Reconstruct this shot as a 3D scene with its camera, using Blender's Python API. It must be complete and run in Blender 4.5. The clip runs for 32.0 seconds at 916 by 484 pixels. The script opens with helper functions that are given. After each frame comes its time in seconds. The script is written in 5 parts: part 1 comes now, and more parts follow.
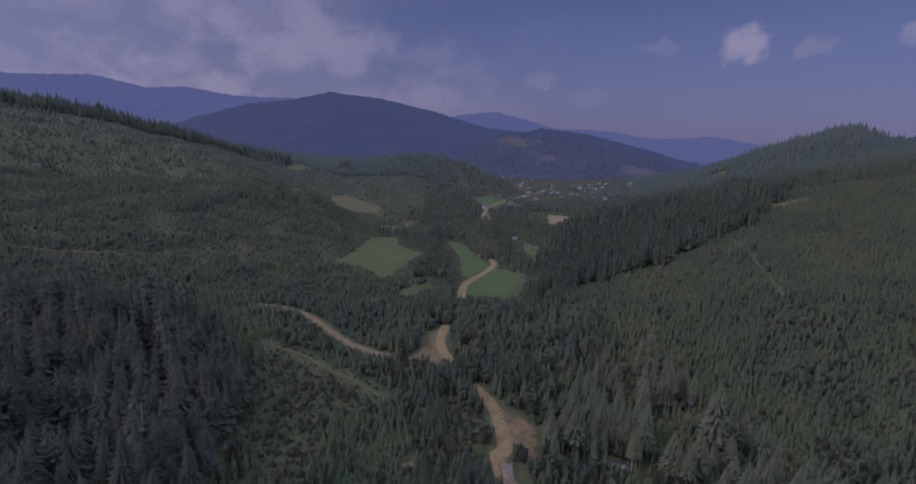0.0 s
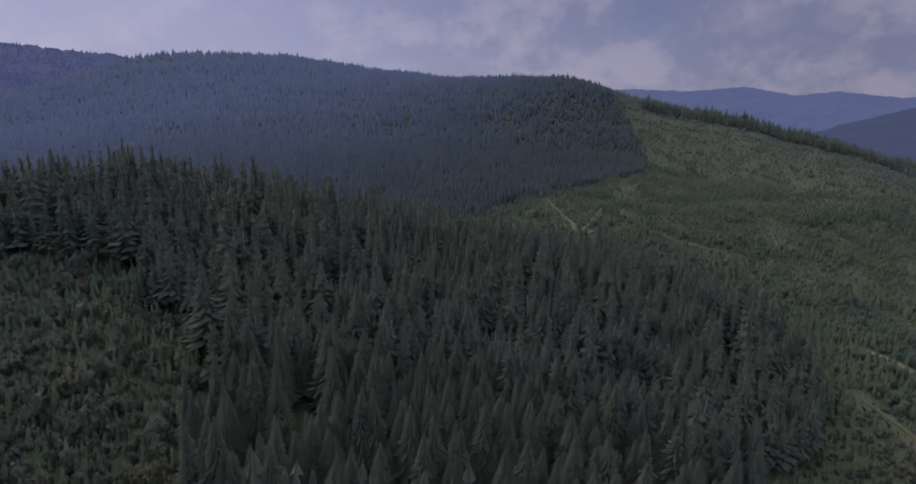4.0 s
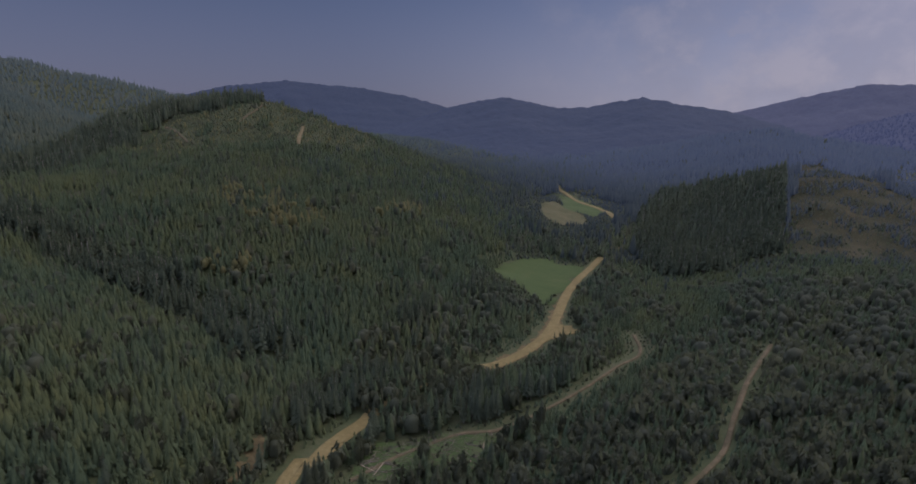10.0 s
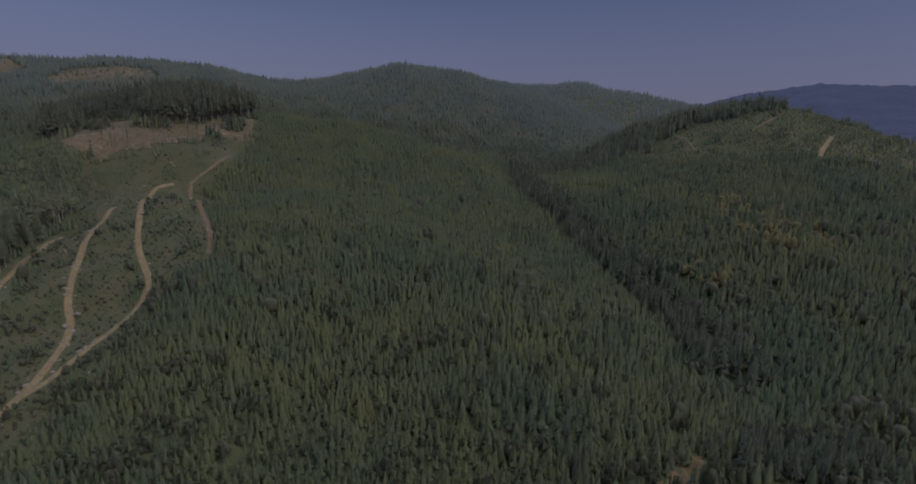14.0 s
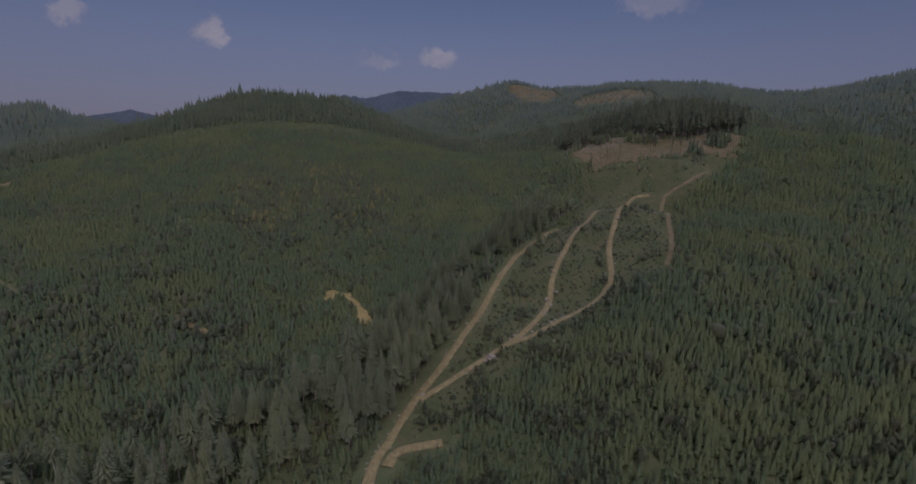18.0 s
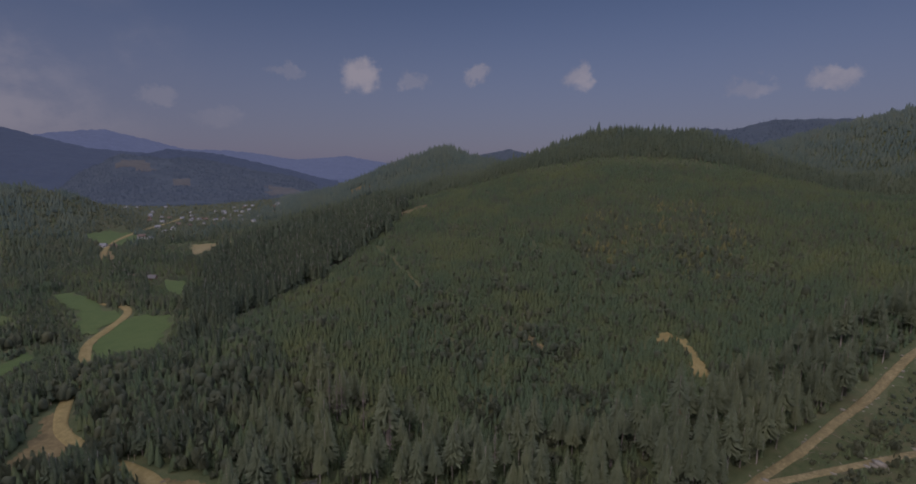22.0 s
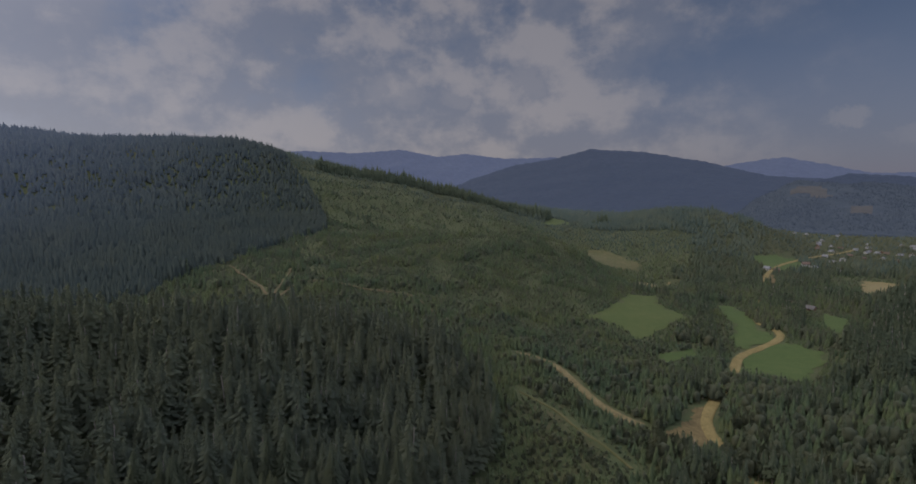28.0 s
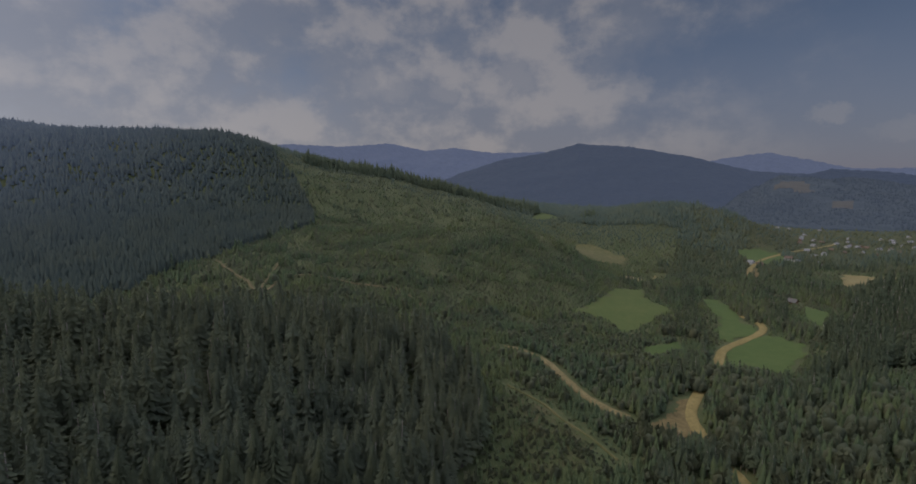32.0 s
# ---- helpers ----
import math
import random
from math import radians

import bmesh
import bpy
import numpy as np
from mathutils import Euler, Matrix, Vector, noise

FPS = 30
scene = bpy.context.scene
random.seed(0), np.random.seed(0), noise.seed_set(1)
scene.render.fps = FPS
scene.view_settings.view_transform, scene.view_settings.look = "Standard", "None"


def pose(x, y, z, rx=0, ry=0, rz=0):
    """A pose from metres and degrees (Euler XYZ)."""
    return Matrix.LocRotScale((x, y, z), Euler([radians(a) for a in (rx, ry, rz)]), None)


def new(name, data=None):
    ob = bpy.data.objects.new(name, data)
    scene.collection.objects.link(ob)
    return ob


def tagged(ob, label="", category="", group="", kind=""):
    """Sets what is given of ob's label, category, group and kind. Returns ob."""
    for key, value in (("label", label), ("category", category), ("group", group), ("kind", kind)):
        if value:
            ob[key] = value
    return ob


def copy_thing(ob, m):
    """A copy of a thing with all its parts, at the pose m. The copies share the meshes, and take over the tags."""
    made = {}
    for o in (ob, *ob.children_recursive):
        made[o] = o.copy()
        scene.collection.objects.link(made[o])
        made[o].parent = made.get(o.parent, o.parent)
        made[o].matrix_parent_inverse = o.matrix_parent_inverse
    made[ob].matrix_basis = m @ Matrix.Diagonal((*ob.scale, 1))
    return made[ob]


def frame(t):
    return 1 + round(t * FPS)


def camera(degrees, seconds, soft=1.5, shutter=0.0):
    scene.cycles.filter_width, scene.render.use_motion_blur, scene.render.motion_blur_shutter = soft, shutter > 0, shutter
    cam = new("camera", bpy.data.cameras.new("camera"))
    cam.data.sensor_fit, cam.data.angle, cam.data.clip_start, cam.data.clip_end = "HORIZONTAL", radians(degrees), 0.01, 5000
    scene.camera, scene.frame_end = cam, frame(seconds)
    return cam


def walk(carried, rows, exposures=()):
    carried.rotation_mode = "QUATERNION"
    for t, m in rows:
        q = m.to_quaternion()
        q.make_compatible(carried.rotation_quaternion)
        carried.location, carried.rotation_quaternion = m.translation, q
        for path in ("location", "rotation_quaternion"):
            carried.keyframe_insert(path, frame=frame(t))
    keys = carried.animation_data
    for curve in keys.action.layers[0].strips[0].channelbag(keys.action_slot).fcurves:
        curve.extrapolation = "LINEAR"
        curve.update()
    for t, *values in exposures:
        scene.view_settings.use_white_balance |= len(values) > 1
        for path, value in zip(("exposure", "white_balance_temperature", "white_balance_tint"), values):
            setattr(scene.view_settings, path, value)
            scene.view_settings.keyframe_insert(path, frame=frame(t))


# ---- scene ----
# One valley seen from a drone that hangs 130 m above the road and turns where it is.
cam = camera(85.21, 32.0, soft=1.75)
EYE = (0.0, 0.0, 130.0)
# seconds, heading (degrees, counter-clockwise), tilt, lean
TURN = (
    (0, -0.00, -12.16, 1.86), (0.5, 2.63, -12.21, 1.65), (1, 10.47, -12.48, 1.41), (1.5, 20.43, -12.67, 1.30),
    (2, 28.25, -12.85, 1.29), (2.5, 35.51, -12.91, 1.41), (4.5, 75.41, -13.51, 1.75), (5, 86.57, -13.80, 1.60),
    (5.5, 95.84, -14.05, 0.39), (6, 107.20, -13.84, 0.83), (6.5, 116.60, -13.64, 0.80), (7, 126.96, -13.46, 0.74),
    (7.5, 135.96, -13.31, 0.77), (8, 144.81, -13.21, 0.72), (8.5, 152.84, -13.04, 0.85), (9, 162.04, -12.96, 0.73),
    (9.5, 170.46, -12.99, 0.95), (10, 178.99, -12.96, 0.92), (10.5, 186.67, -12.94, 1.00), (11, 194.33, -12.88, 1.07),
    (11.5, 200.48, -12.92, 1.19), (12, 205.84, -12.84, 1.11), (12.5, 212.95, -12.77, 0.92), (13, 219.46, -12.80, 0.98),
    (13.5, 225.58, -12.93, 1.05), (14, 232.08, -12.91, 1.06), (14.5, 238.31, -12.99, 0.90), (15, 245.50, -12.90, 1.03),
    (15.5, 252.75, -12.80, 1.06), (17.5, 277.60, -12.48, 1.27), (18, 282.85, -12.19, 1.20), (18.5, 287.47, -11.74, 1.26),
    (19, 291.80, -11.13, 1.30), (19.5, 295.72, -10.60, 1.31), (20, 300.16, -10.05, 1.25), (20.5, 304.66, -9.69, 1.14),
    (21, 309.86, -9.40, 1.13), (21.5, 315.24, -9.22, 1.01), (22, 321.22, -9.00, 0.84), (22.5, 327.43, -8.65, 0.81),
    (23, 334.44, -8.48, 0.55), (23.5, 340.50, -8.16, 0.57), (24, 346.66, -7.96, 0.31), (24.5, 352.52, -7.72, 0.32),
    (25, 358.46, -7.51, 0.20), (25.5, 363.79, -7.29, -0.03), (26, 369.53, -7.14, -0.07), (26.5, 374.81, -6.97, -0.28),
    (28.5, 394.48, -6.05, -0.37), (29, 400.14, -5.84, -0.29), (29.5, 405.53, -5.64, -0.18), (30, 410.70, -5.42, 0.01),
    (30.5, 412.37, -5.23, 0.03), (31, 410.59, -5.09, 0.15), (31.5, 405.24, -4.90, -0.18), (32, 387.85, -6.95, -0.27),
)

walk(cam, [(t, pose(*EYE, 90 + tilt, 0, turn) @ pose(0, 0, 0, 0, 0, lean)) for t, turn, tilt, lean in TURN],
     exposures=[(0, -0.86, 5370, 47), (2.5, -0.81, 5580, 41), (5, -0.58, 5780, 32), (8, -0.66, 6090, 30), (11, -0.89, 5900, 33), (14, -0.9, 5930, 35), (18, -0.91, 6000, 34), (22, -0.89, 6130, 31), (26, -0.82, 6280, 25), (30, -0.74, 6480, 17), (32, -0.76, 6500, 17)])

# ---- light ----
SUN_AZ, SUN_EL = 112.0, 43.0
sun_dir = Vector((-math.sin(radians(SUN_AZ)) * math.cos(radians(SUN_EL)), math.cos(radians(SUN_AZ)) * math.cos(radians(SUN_EL)), math.sin(radians(SUN_EL))))
lamp = bpy.data.lights.new("sun", "SUN")
lamp.energy, lamp.angle, lamp.color = 1.75, radians(0.6), (1.0, 0.935, 0.83)
sun = new("sun", lamp)
sun.rotation_euler = sun_dir.to_track_quat("Z", "Y").to_euler()


def az_dir(az, el):
    a, e = radians(az), radians(el)
    return (-math.sin(a) * math.cos(e), math.cos(a) * math.cos(e), math.sin(e))


class Nodes:
    """A short way to write node trees."""

    def __init__(self, tree):
        self.tree = tree
        tree.nodes.clear()

    def add(self, kind, **inputs):
        n = self.tree.nodes.new(kind)
        for key, value in inputs.items():
            self.put(n.inputs[key.replace("__", " ")], value)
        return n

    def put(self, socket, value):
        if hasattr(value, "is_linked"):
            self.tree.links.new(value, socket)
        else:
            socket.default_value = value

    def math(self, op, a, b=0.0, c=0.0, clamp=False):
        n = self.tree.nodes.new("ShaderNodeMath")
        n.operation, n.use_clamp = op, clamp
        for s, v in zip(n.inputs, (a, b, c)):
            self.put(s, v)
        return n.outputs[0]

    def vec(self, op, a, b=(0, 0, 0), out=0):
        n = self.tree.nodes.new("ShaderNodeVectorMath")
        n.operation = op
        self.put(n.inputs[0], a)
        if op == "SCALE":
            self.put(n.inputs["Scale"], b)
        else:
            self.put(n.inputs[1], b)
        return n.outputs[out]

    def noise(self, vector, scale, detail=4.0, rough=0.55, out="Fac"):
        n = self.tree.nodes.new("ShaderNodeTexNoise")
        self.put(n.inputs["Vector"], vector)
        n.inputs["Scale"].default_value, n.inputs["Detail"].default_value, n.inputs["Roughness"].default_value = scale, detail, rough
        return n.outputs[out]

    def mix(self, fac, a, b):
        n = self.tree.nodes.new("ShaderNodeMix")
        n.data_type = "RGBA"
        self.put(n.inputs[0], fac)
        for s, v in ((n.inputs[6], a), (n.inputs[7], b)):
            self.put(s, v if hasattr(v, "is_linked") else (*v, 1.0))
        return n.outputs[2]

    def ramp(self, fac, stops):
        n = self.tree.nodes.new("ShaderNodeValToRGB")
        el = n.color_ramp.elements
        while len(el) < len(stops):
            el.new(0.5)
        for e, (p, c) in zip(el, stops):
            e.position, e.color = p, (*c, 1.0) if len(c) == 3 else c
        self.put(n.inputs[0], fac)
        return n.outputs[0]

    def smooth(self, v, lo, hi):
        n = self.tree.nodes.new("ShaderNodeMapRange")
        n.interpolation_type = "SMOOTHSTEP"
        for s, x in zip(n.inputs[:5], (v, lo, hi, 0.0, 1.0)):
            self.put(s, x)
        return n.outputs[0]


world = bpy.data.worlds.new("sky")
scene.world = world
world.use_nodes = True
W = Nodes(world.node_tree)
sky = W.add("ShaderNodeTexSky")
sky.sky_type, sky.sun_disc, sky.sun_elevation, sky.sun_rotation = "NISHITA", False, radians(SUN_EL), radians(-SUN_AZ)
sky.altitude, sky.air_density, sky.dust_density, sky.ozone_density = 700.0, 1.0, 0.7, 1.3
ray = W.add("ShaderNodeTexCoord").outputs["Generated"]
xyz = W.add("ShaderNodeSeparateXYZ", Vector=ray)
up = W.math("MAXIMUM", xyz.outputs[2], 0.0)
# a cloud deck of cumulus masses, smaller and flatter towards the horizon
def deck_at(v):
    v = W.vec("MULTIPLY", v, (1.0, 1.0, 1.3))
    return W.math("ADD", W.math("MULTIPLY", W.noise(v, 2.8, 2.0, 0.5), 0.5), W.math("MULTIPLY", W.noise(v, 6.2, 9.0, 0.6), 0.7))


mass = deck_at(ray)
# the side of a mass that looks up towards the sun is lit, the one below it is grey
lit_side = W.smooth(W.math("SUBTRACT", mass, deck_at(W.vec("ADD", ray, (0.0, 0.0, 0.055)))), -0.06, 0.11)
# the deck lies over the sunny half of the sky
side = W.math("MAXIMUM", W.vec("DOT_PRODUCT", ray, az_dir(52, 12), out=1), W.math("MULTIPLY", W.vec("DOT_PRODUCT", ray, az_dir(114, 12), out=1), 0.92))
cover = W.smooth(side, 0.25, 1.0)
deck_mask = W.smooth(W.math("ADD", mass, W.math("MULTIPLY", cover, 0.21)), 0.57, 0.82)
deck_mask = W.math("MULTIPLY", deck_mask, W.smooth(side, 0.40, 0.86))
# single cumulus heaps and streaks: heading, height, half width, half height in degrees, weight
HEAPS = ((144.0, 11.2, 4.0, 1.7, 0.6), (151.0, 9.6, 2.2, 1.2, 0.5), (137.5, 10.6, 4.2, 1.4, 0.5), (148.0, 8.8, 1.6, 0.9, 0.4),
         (36.0, 10.5, 5.0, 2.4, 0.5), (28.5, 10.0, 4.0, 2.0, 0.45), (21.5, 11.0, 4.2, 2.6, 0.55), (10.0, 9.6, 5.2, 2.2, 0.5), (16.0, 8.0, 5.0, 1.4, 0.35),
         (-27.8, 9.2, 3.0, 2.6, 1.0), (-33.6, 8.8, 2.6, 1.4, 0.55), (-40.3, 9.7, 2.2, 1.5, 0.8), (-52.0, 9.2, 2.2, 2.0, 0.9), (-68.0, 7.6, 3.2, 1.2, 0.5),
         (-74.6, 8.0, 3.0, 1.4, 0.8), (-20.2, 9.2, 3.0, 1.0, 0.45), (-8.2, 6.0, 2.6, 1.4, 0.5), (-13.5, 4.2, 3.4, 1.6, 0.35), (-97.0, 13.0, 5.0, 1.5, 0.6))
heaps = None
wob = W.vec("SCALE", W.vec("SUBTRACT", W.noise(ray, 24.0, 8.0, 0.66, "Color"), (0.5, 0.5, 0.5)), 0.075)
bent = W.vec("ADD", ray, wob)
for az, el, wd, ht, wt in HEAPS:
    d = W.vec("SUBTRACT", bent, az_dir(az, el))
    wd, ht = wd * 0.82, ht * 0.8
    along = W.vec("DOT_PRODUCT", d, (math.cos(radians(az)), math.sin(radians(az)), 0), out=1)
    rise = W.vec("DOT_PRODUCT", d, (0, 0, 1), out=1)
    ahead = W.vec("DOT_PRODUCT", d, az_dir(az, el), out=1)
    q = W.math("ADD", W.math("MULTIPLY", W.math("ABSOLUTE", ahead), 9.0), W.math("POWER", W.math("ABSOLUTE", W.math("DIVIDE", along, radians(wd))), 2.0))
    q = W.math("ADD", q, W.math("POWER", W.math("ABSOLUTE", W.math("DIVIDE", rise, radians(ht))), 2.0))
    m = W.math("MULTIPLY", W.math("SUBTRACT", 1.0, W.smooth(q, 0.15, 1.1)), wt)
    heaps = m if heaps is None else W.math("MAXIMUM", heaps, m)
mask = W.math("MAXIMUM", W.math("MULTIPLY", deck_mask, 0.52), W.math("MULTIPLY", heaps, 0.62))
mask = W.math("MULTIPLY", mask, W.smooth(xyz.outputs[2], 0.0, 0.06))
lit_side = W.math("MAXIMUM", lit_side, W.math("MULTIPLY", heaps, 0.75))
cloud = W.mix(lit_side, (2.95, 3.15, 3.5), (5.6, 5.3, 4.85))
# haze low over the hills, brighter under the sun, and a bright thin veil round the sun
low = W.math("SUBTRACT", 1.0, W.smooth(xyz.outputs[2], -0.02, 0.34))
sunny = W.smooth(W.vec("DOT_PRODUCT", ray, tuple(sun_dir), out=1), 0.35, 1.0)
glare = W.vec("DOT_PRODUCT", ray, az_dir(108, 14), out=1)
mist = W.mix(W.smooth(glare, 0.08, 1.0), (1.95, 2.08, 2.85), (6.1, 6.3, 7.0))
clear = W.vec("SCALE", sky.outputs[0], 0.59)
high = W.smooth(xyz.outputs[2], 0.34, 0.66)
base = W.mix(W.math("MULTIPLY", high, 0.7), W.mix(W.math("MULTIPLY", low, 0.8), clear, mist), (20.5, 23.2, 29.5))
veil = W.mix(W.math("MULTIPLY", W.math("POWER", sunny, 2.0), W.smooth(xyz.outputs[2], 0.22, 0.5)), base, (26.0, 25.0, 24.0))
dome = W.mix(mask, veil, W.mix(W.math("POWER", sunny, 2.2), cloud, (7.4, 7.3, 7.4)))
W.add("ShaderNodeOutputWorld", Surface=W.add("ShaderNodeBackground", Color=dome, Strength=0.11).outputs[0])


# ---- materials ----
def material(name, paint, rough=0.9, bump=None, spec=0.2, haze_glow=None, thin=0.0, fade=None):
    m = bpy.data.materials.new(name)
    m.use_nodes = True
    t = Nodes(m.node_tree)
    place = t.add("ShaderNodeNewGeometry").outputs["Position"]
    colour = paint(t, place)
    b = t.add("ShaderNodeBsdfPrincipled", Base__Color=colour if hasattr(colour, "is_linked") else (*colour, 1.0), Roughness=rough)
    b.inputs["Specular IOR Level"].default_value = spec
    if bump:
        scale, depth = bump
        h = t.noise(place, scale, 5.0, 0.6)
        t.put(b.inputs["Normal"], t.add("ShaderNodeBump", Strength=0.6, Distance=depth, Height=h).outputs[0])
    # haze painted in as emission, mottled so that it still reads as woods
    if haze_glow:
        b.inputs["Emission Color"].default_value = (*haze_glow[0], 1.0)
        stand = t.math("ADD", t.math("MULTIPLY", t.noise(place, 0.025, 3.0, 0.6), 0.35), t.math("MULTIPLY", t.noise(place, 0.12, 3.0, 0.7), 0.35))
        power = t.math("MULTIPLY", t.math("ADD", 0.65, stand), haze_glow[1])
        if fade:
            # painted haze: the emission grows with distance, in place of air
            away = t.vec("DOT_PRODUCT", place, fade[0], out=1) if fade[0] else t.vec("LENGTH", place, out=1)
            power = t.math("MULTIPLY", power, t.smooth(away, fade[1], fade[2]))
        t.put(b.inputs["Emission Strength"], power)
    out = b.outputs[0]
    if thin:
        # leaves let sunlight through
        lit = t.mix(0.45, colour, (0.17, 0.19, 0.09))
        out = t.add("ShaderNodeMixShader", Fac=thin).outputs[0]
        t.put(out.node.inputs[1], b.outputs[0])
        t.put(out.node.inputs[2], t.add("ShaderNodeBsdfTranslucent", Color=lit).outputs[0])
    t.add("ShaderNodeOutputMaterial", Surface=out)
    return m


def leafy(dark, light, tip, own=False):
    """Foliage: each clump its own green, with drifts of blue-green and yellow-green over the slope."""
    def paint(t, place):
        r = t.add("ShaderNodeObjectInfo").outputs["Random"] if own else t.add("ShaderNodeNewGeometry").outputs["Random Per Island"]
        drift, patches = t.noise(place, 0.014, 3.0), t.noise(place, 0.055, 4.0, 0.65)
        grain = t.smooth(t.noise(place, 1.9, 4.0, 0.7), 0.3, 0.7)
        c = t.mix(t.math("ADD", t.math("MULTIPLY", r, 0.45), t.math("MULTIPLY", grain, 0.45)), dark, light)
        warm = t.math("ADD", t.math("MULTIPLY", t.smooth(drift, 0.36, 0.68), 0.5), t.math("MULTIPLY", t.smooth(patches, 0.45, 0.75), 0.5))
        return t.mix(t.math("MINIMUM", warm, 0.85), c, tip)
    return paint


def soil(*stops, scale=0.05, fine=1.3):
    """Ground and other worn surfaces: drifts, patches and grain."""
    def paint(t, place):
        drift = t.noise(place, scale, 4.0, 0.6)
        patch_ = t.noise(place, math.sqrt(scale * fine), 4.0, 0.65)
        grain = t.noise(place, fine * 1.6, 5.0, 0.7)
        f = t.math("ADD", t.math("MULTIPLY", drift, 0.4), t.math("ADD", t.math("MULTIPLY", patch_, 0.5), t.math("MULTIPLY", grain, 0.4)))
        return t.ramp(t.math("SUBTRACT", f, 0.15), stops)
    return paint


spruce_green = material("spruce_needles", leafy((0.064, 0.083, 0.064), (0.136, 0.153, 0.101), (0.129, 0.139, 0.081)), 0.95, (1.7, 0.25), spec=0.05, thin=0.5)
young_green = material("young_spruce_needles", leafy((0.046, 0.071, 0.042), (0.089, 0.122, 0.061), (0.106, 0.119, 0.047)), 0.9, (2.2, 0.4), spec=0.1, thin=0.24)
stand_green = material("tall_stand_needles", leafy((0.042, 0.060, 0.041), (0.088, 0.108, 0.066), (0.086, 0.101, 0.056)), 0.9, (1.7, 0.3), spec=0.08, thin=0.25)
# lighter copy of the spruce colours: full sun on the creek row painted in
sunlit_green = material("sunlit_spruce_needles", leafy((0.078, 0.098, 0.058), (0.150, 0.170, 0.100), (0.145, 0.158, 0.080)), 0.9, (1.7, 0.4), spec=0.1, thin=0.3)
leaf_green = material("broadleaf_foliage", leafy((0.039, 0.053, 0.034), (0.087, 0.096, 0.059), (0.088, 0.091, 0.049)), 0.85, (1.9, 0.5), spec=0.12, thin=0.28)
# grey-green bush leaves, colour raised to stand in for backlight and haze
pale_bush_green = material("pale_bush_foliage", leafy((0.056, 0.069, 0.049), (0.122, 0.134, 0.090), (0.120, 0.126, 0.076)), 0.85, (1.9, 0.4), spec=0.12, thin=0.5)
yellow_green = material("yellowing_foliage", leafy((0.098, 0.106, 0.044), (0.172, 0.170, 0.074), (0.186, 0.160, 0.065)), 0.85, (1.9, 0.4), spec=0.12, thin=0.45)
trunk_mat = material("pale_trunks", soil((0.3, (0.16, 0.14, 0.115)), (0.7, (0.32, 0.285, 0.24)), fine=4.0), 0.95)
bark = material("bark", soil((0.3, (0.05, 0.04, 0.032)), (0.7, (0.12, 0.10, 0.085)), fine=4.0), 0.95)
ground_mat = material("forest_ground", soil((0.30, (0.032, 0.044, 0.018)), (0.5, (0.055, 0.066, 0.026)), (0.68, (0.085, 0.080, 0.040)), scale=0.03), 0.95, (0.7, 0.4))
grass_mat = material("meadow_grass", soil((0.3, (0.036, 0.060, 0.014)), (0.55, (0.052, 0.077, 0.020)), (0.75, (0.078, 0.086, 0.030)), scale=0.02, fine=0.6), 0.9, (1.5, 0.15))
olive_mat = material("mown_meadow", soil((0.3, (0.042, 0.064, 0.015)), (0.55, (0.060, 0.077, 0.021)), (0.75, (0.088, 0.086, 0.030)), scale=0.03, fine=0.6), 0.9, (1.5, 0.15))
dry_mat = material("dry_meadow", soil((0.3, (0.115, 0.10, 0.038)), (0.55, (0.16, 0.13, 0.055)), (0.75, (0.215, 0.168, 0.08)), scale=0.04, fine=0.6), 0.9, (1.5, 0.15))
rough_mat = material("rough_grass", soil((0.3, (0.026, 0.038, 0.013)), (0.46, (0.042, 0.052, 0.018)), (0.60, (0.062, 0.058, 0.026)), (0.78, (0.105, 0.082, 0.045)), scale=0.05, fine=0.5), 0.95, (0.9, 0.3))
verge_mat = material("lush_verge", soil((0.3, (0.030, 0.052, 0.014)), (0.5, (0.050, 0.078, 0.022)), (0.7, (0.085, 0.085, 0.04)), scale=0.08, fine=0.9), 0.95, (0.9, 0.4))
patchy_mat = material("patchy_dry_grass", soil((0.3, (0.046, 0.056, 0.018)), (0.5, (0.078, 0.076, 0.030)), (0.7, (0.120, 0.098, 0.046)), scale=0.05, fine=0.7), 0.95, (0.9, 0.3))
cleared_mat = material("cleared_hillside", soil((0.3, (0.014, 0.020, 0.006)), (0.5, (0.034, 0.034, 0.012)), (0.68, (0.075, 0.058, 0.026)), scale=0.04, fine=0.4), 0.95, (0.9, 0.4))
slash_mat = material("clear_felled_ground", soil((0.3, (0.036, 0.038, 0.015)), (0.46, (0.066, 0.058, 0.025)), (0.60, (0.108, 0.082, 0.041)), (0.76, (0.172, 0.124, 0.066)), scale=0.05, fine=0.8), 0.95, (0.8, 0.4))
gravel_mat = material("gravel", soil((0.3, (0.100, 0.080, 0.028)), (0.5, (0.155, 0.121, 0.044)), (0.7, (0.222, 0.178, 0.074)), scale=0.12, fine=2.2), 0.9, (2.5, 0.08))
track_mat = material("stony_track", soil((0.3, (0.075, 0.066, 0.029)), (0.5, (0.130, 0.104, 0.046)), (0.62, (0.18, 0.146, 0.069)), (0.75, (0.28, 0.236, 0.127)), scale=0.25, fine=1.6), 0.95, (1.5, 0.3))
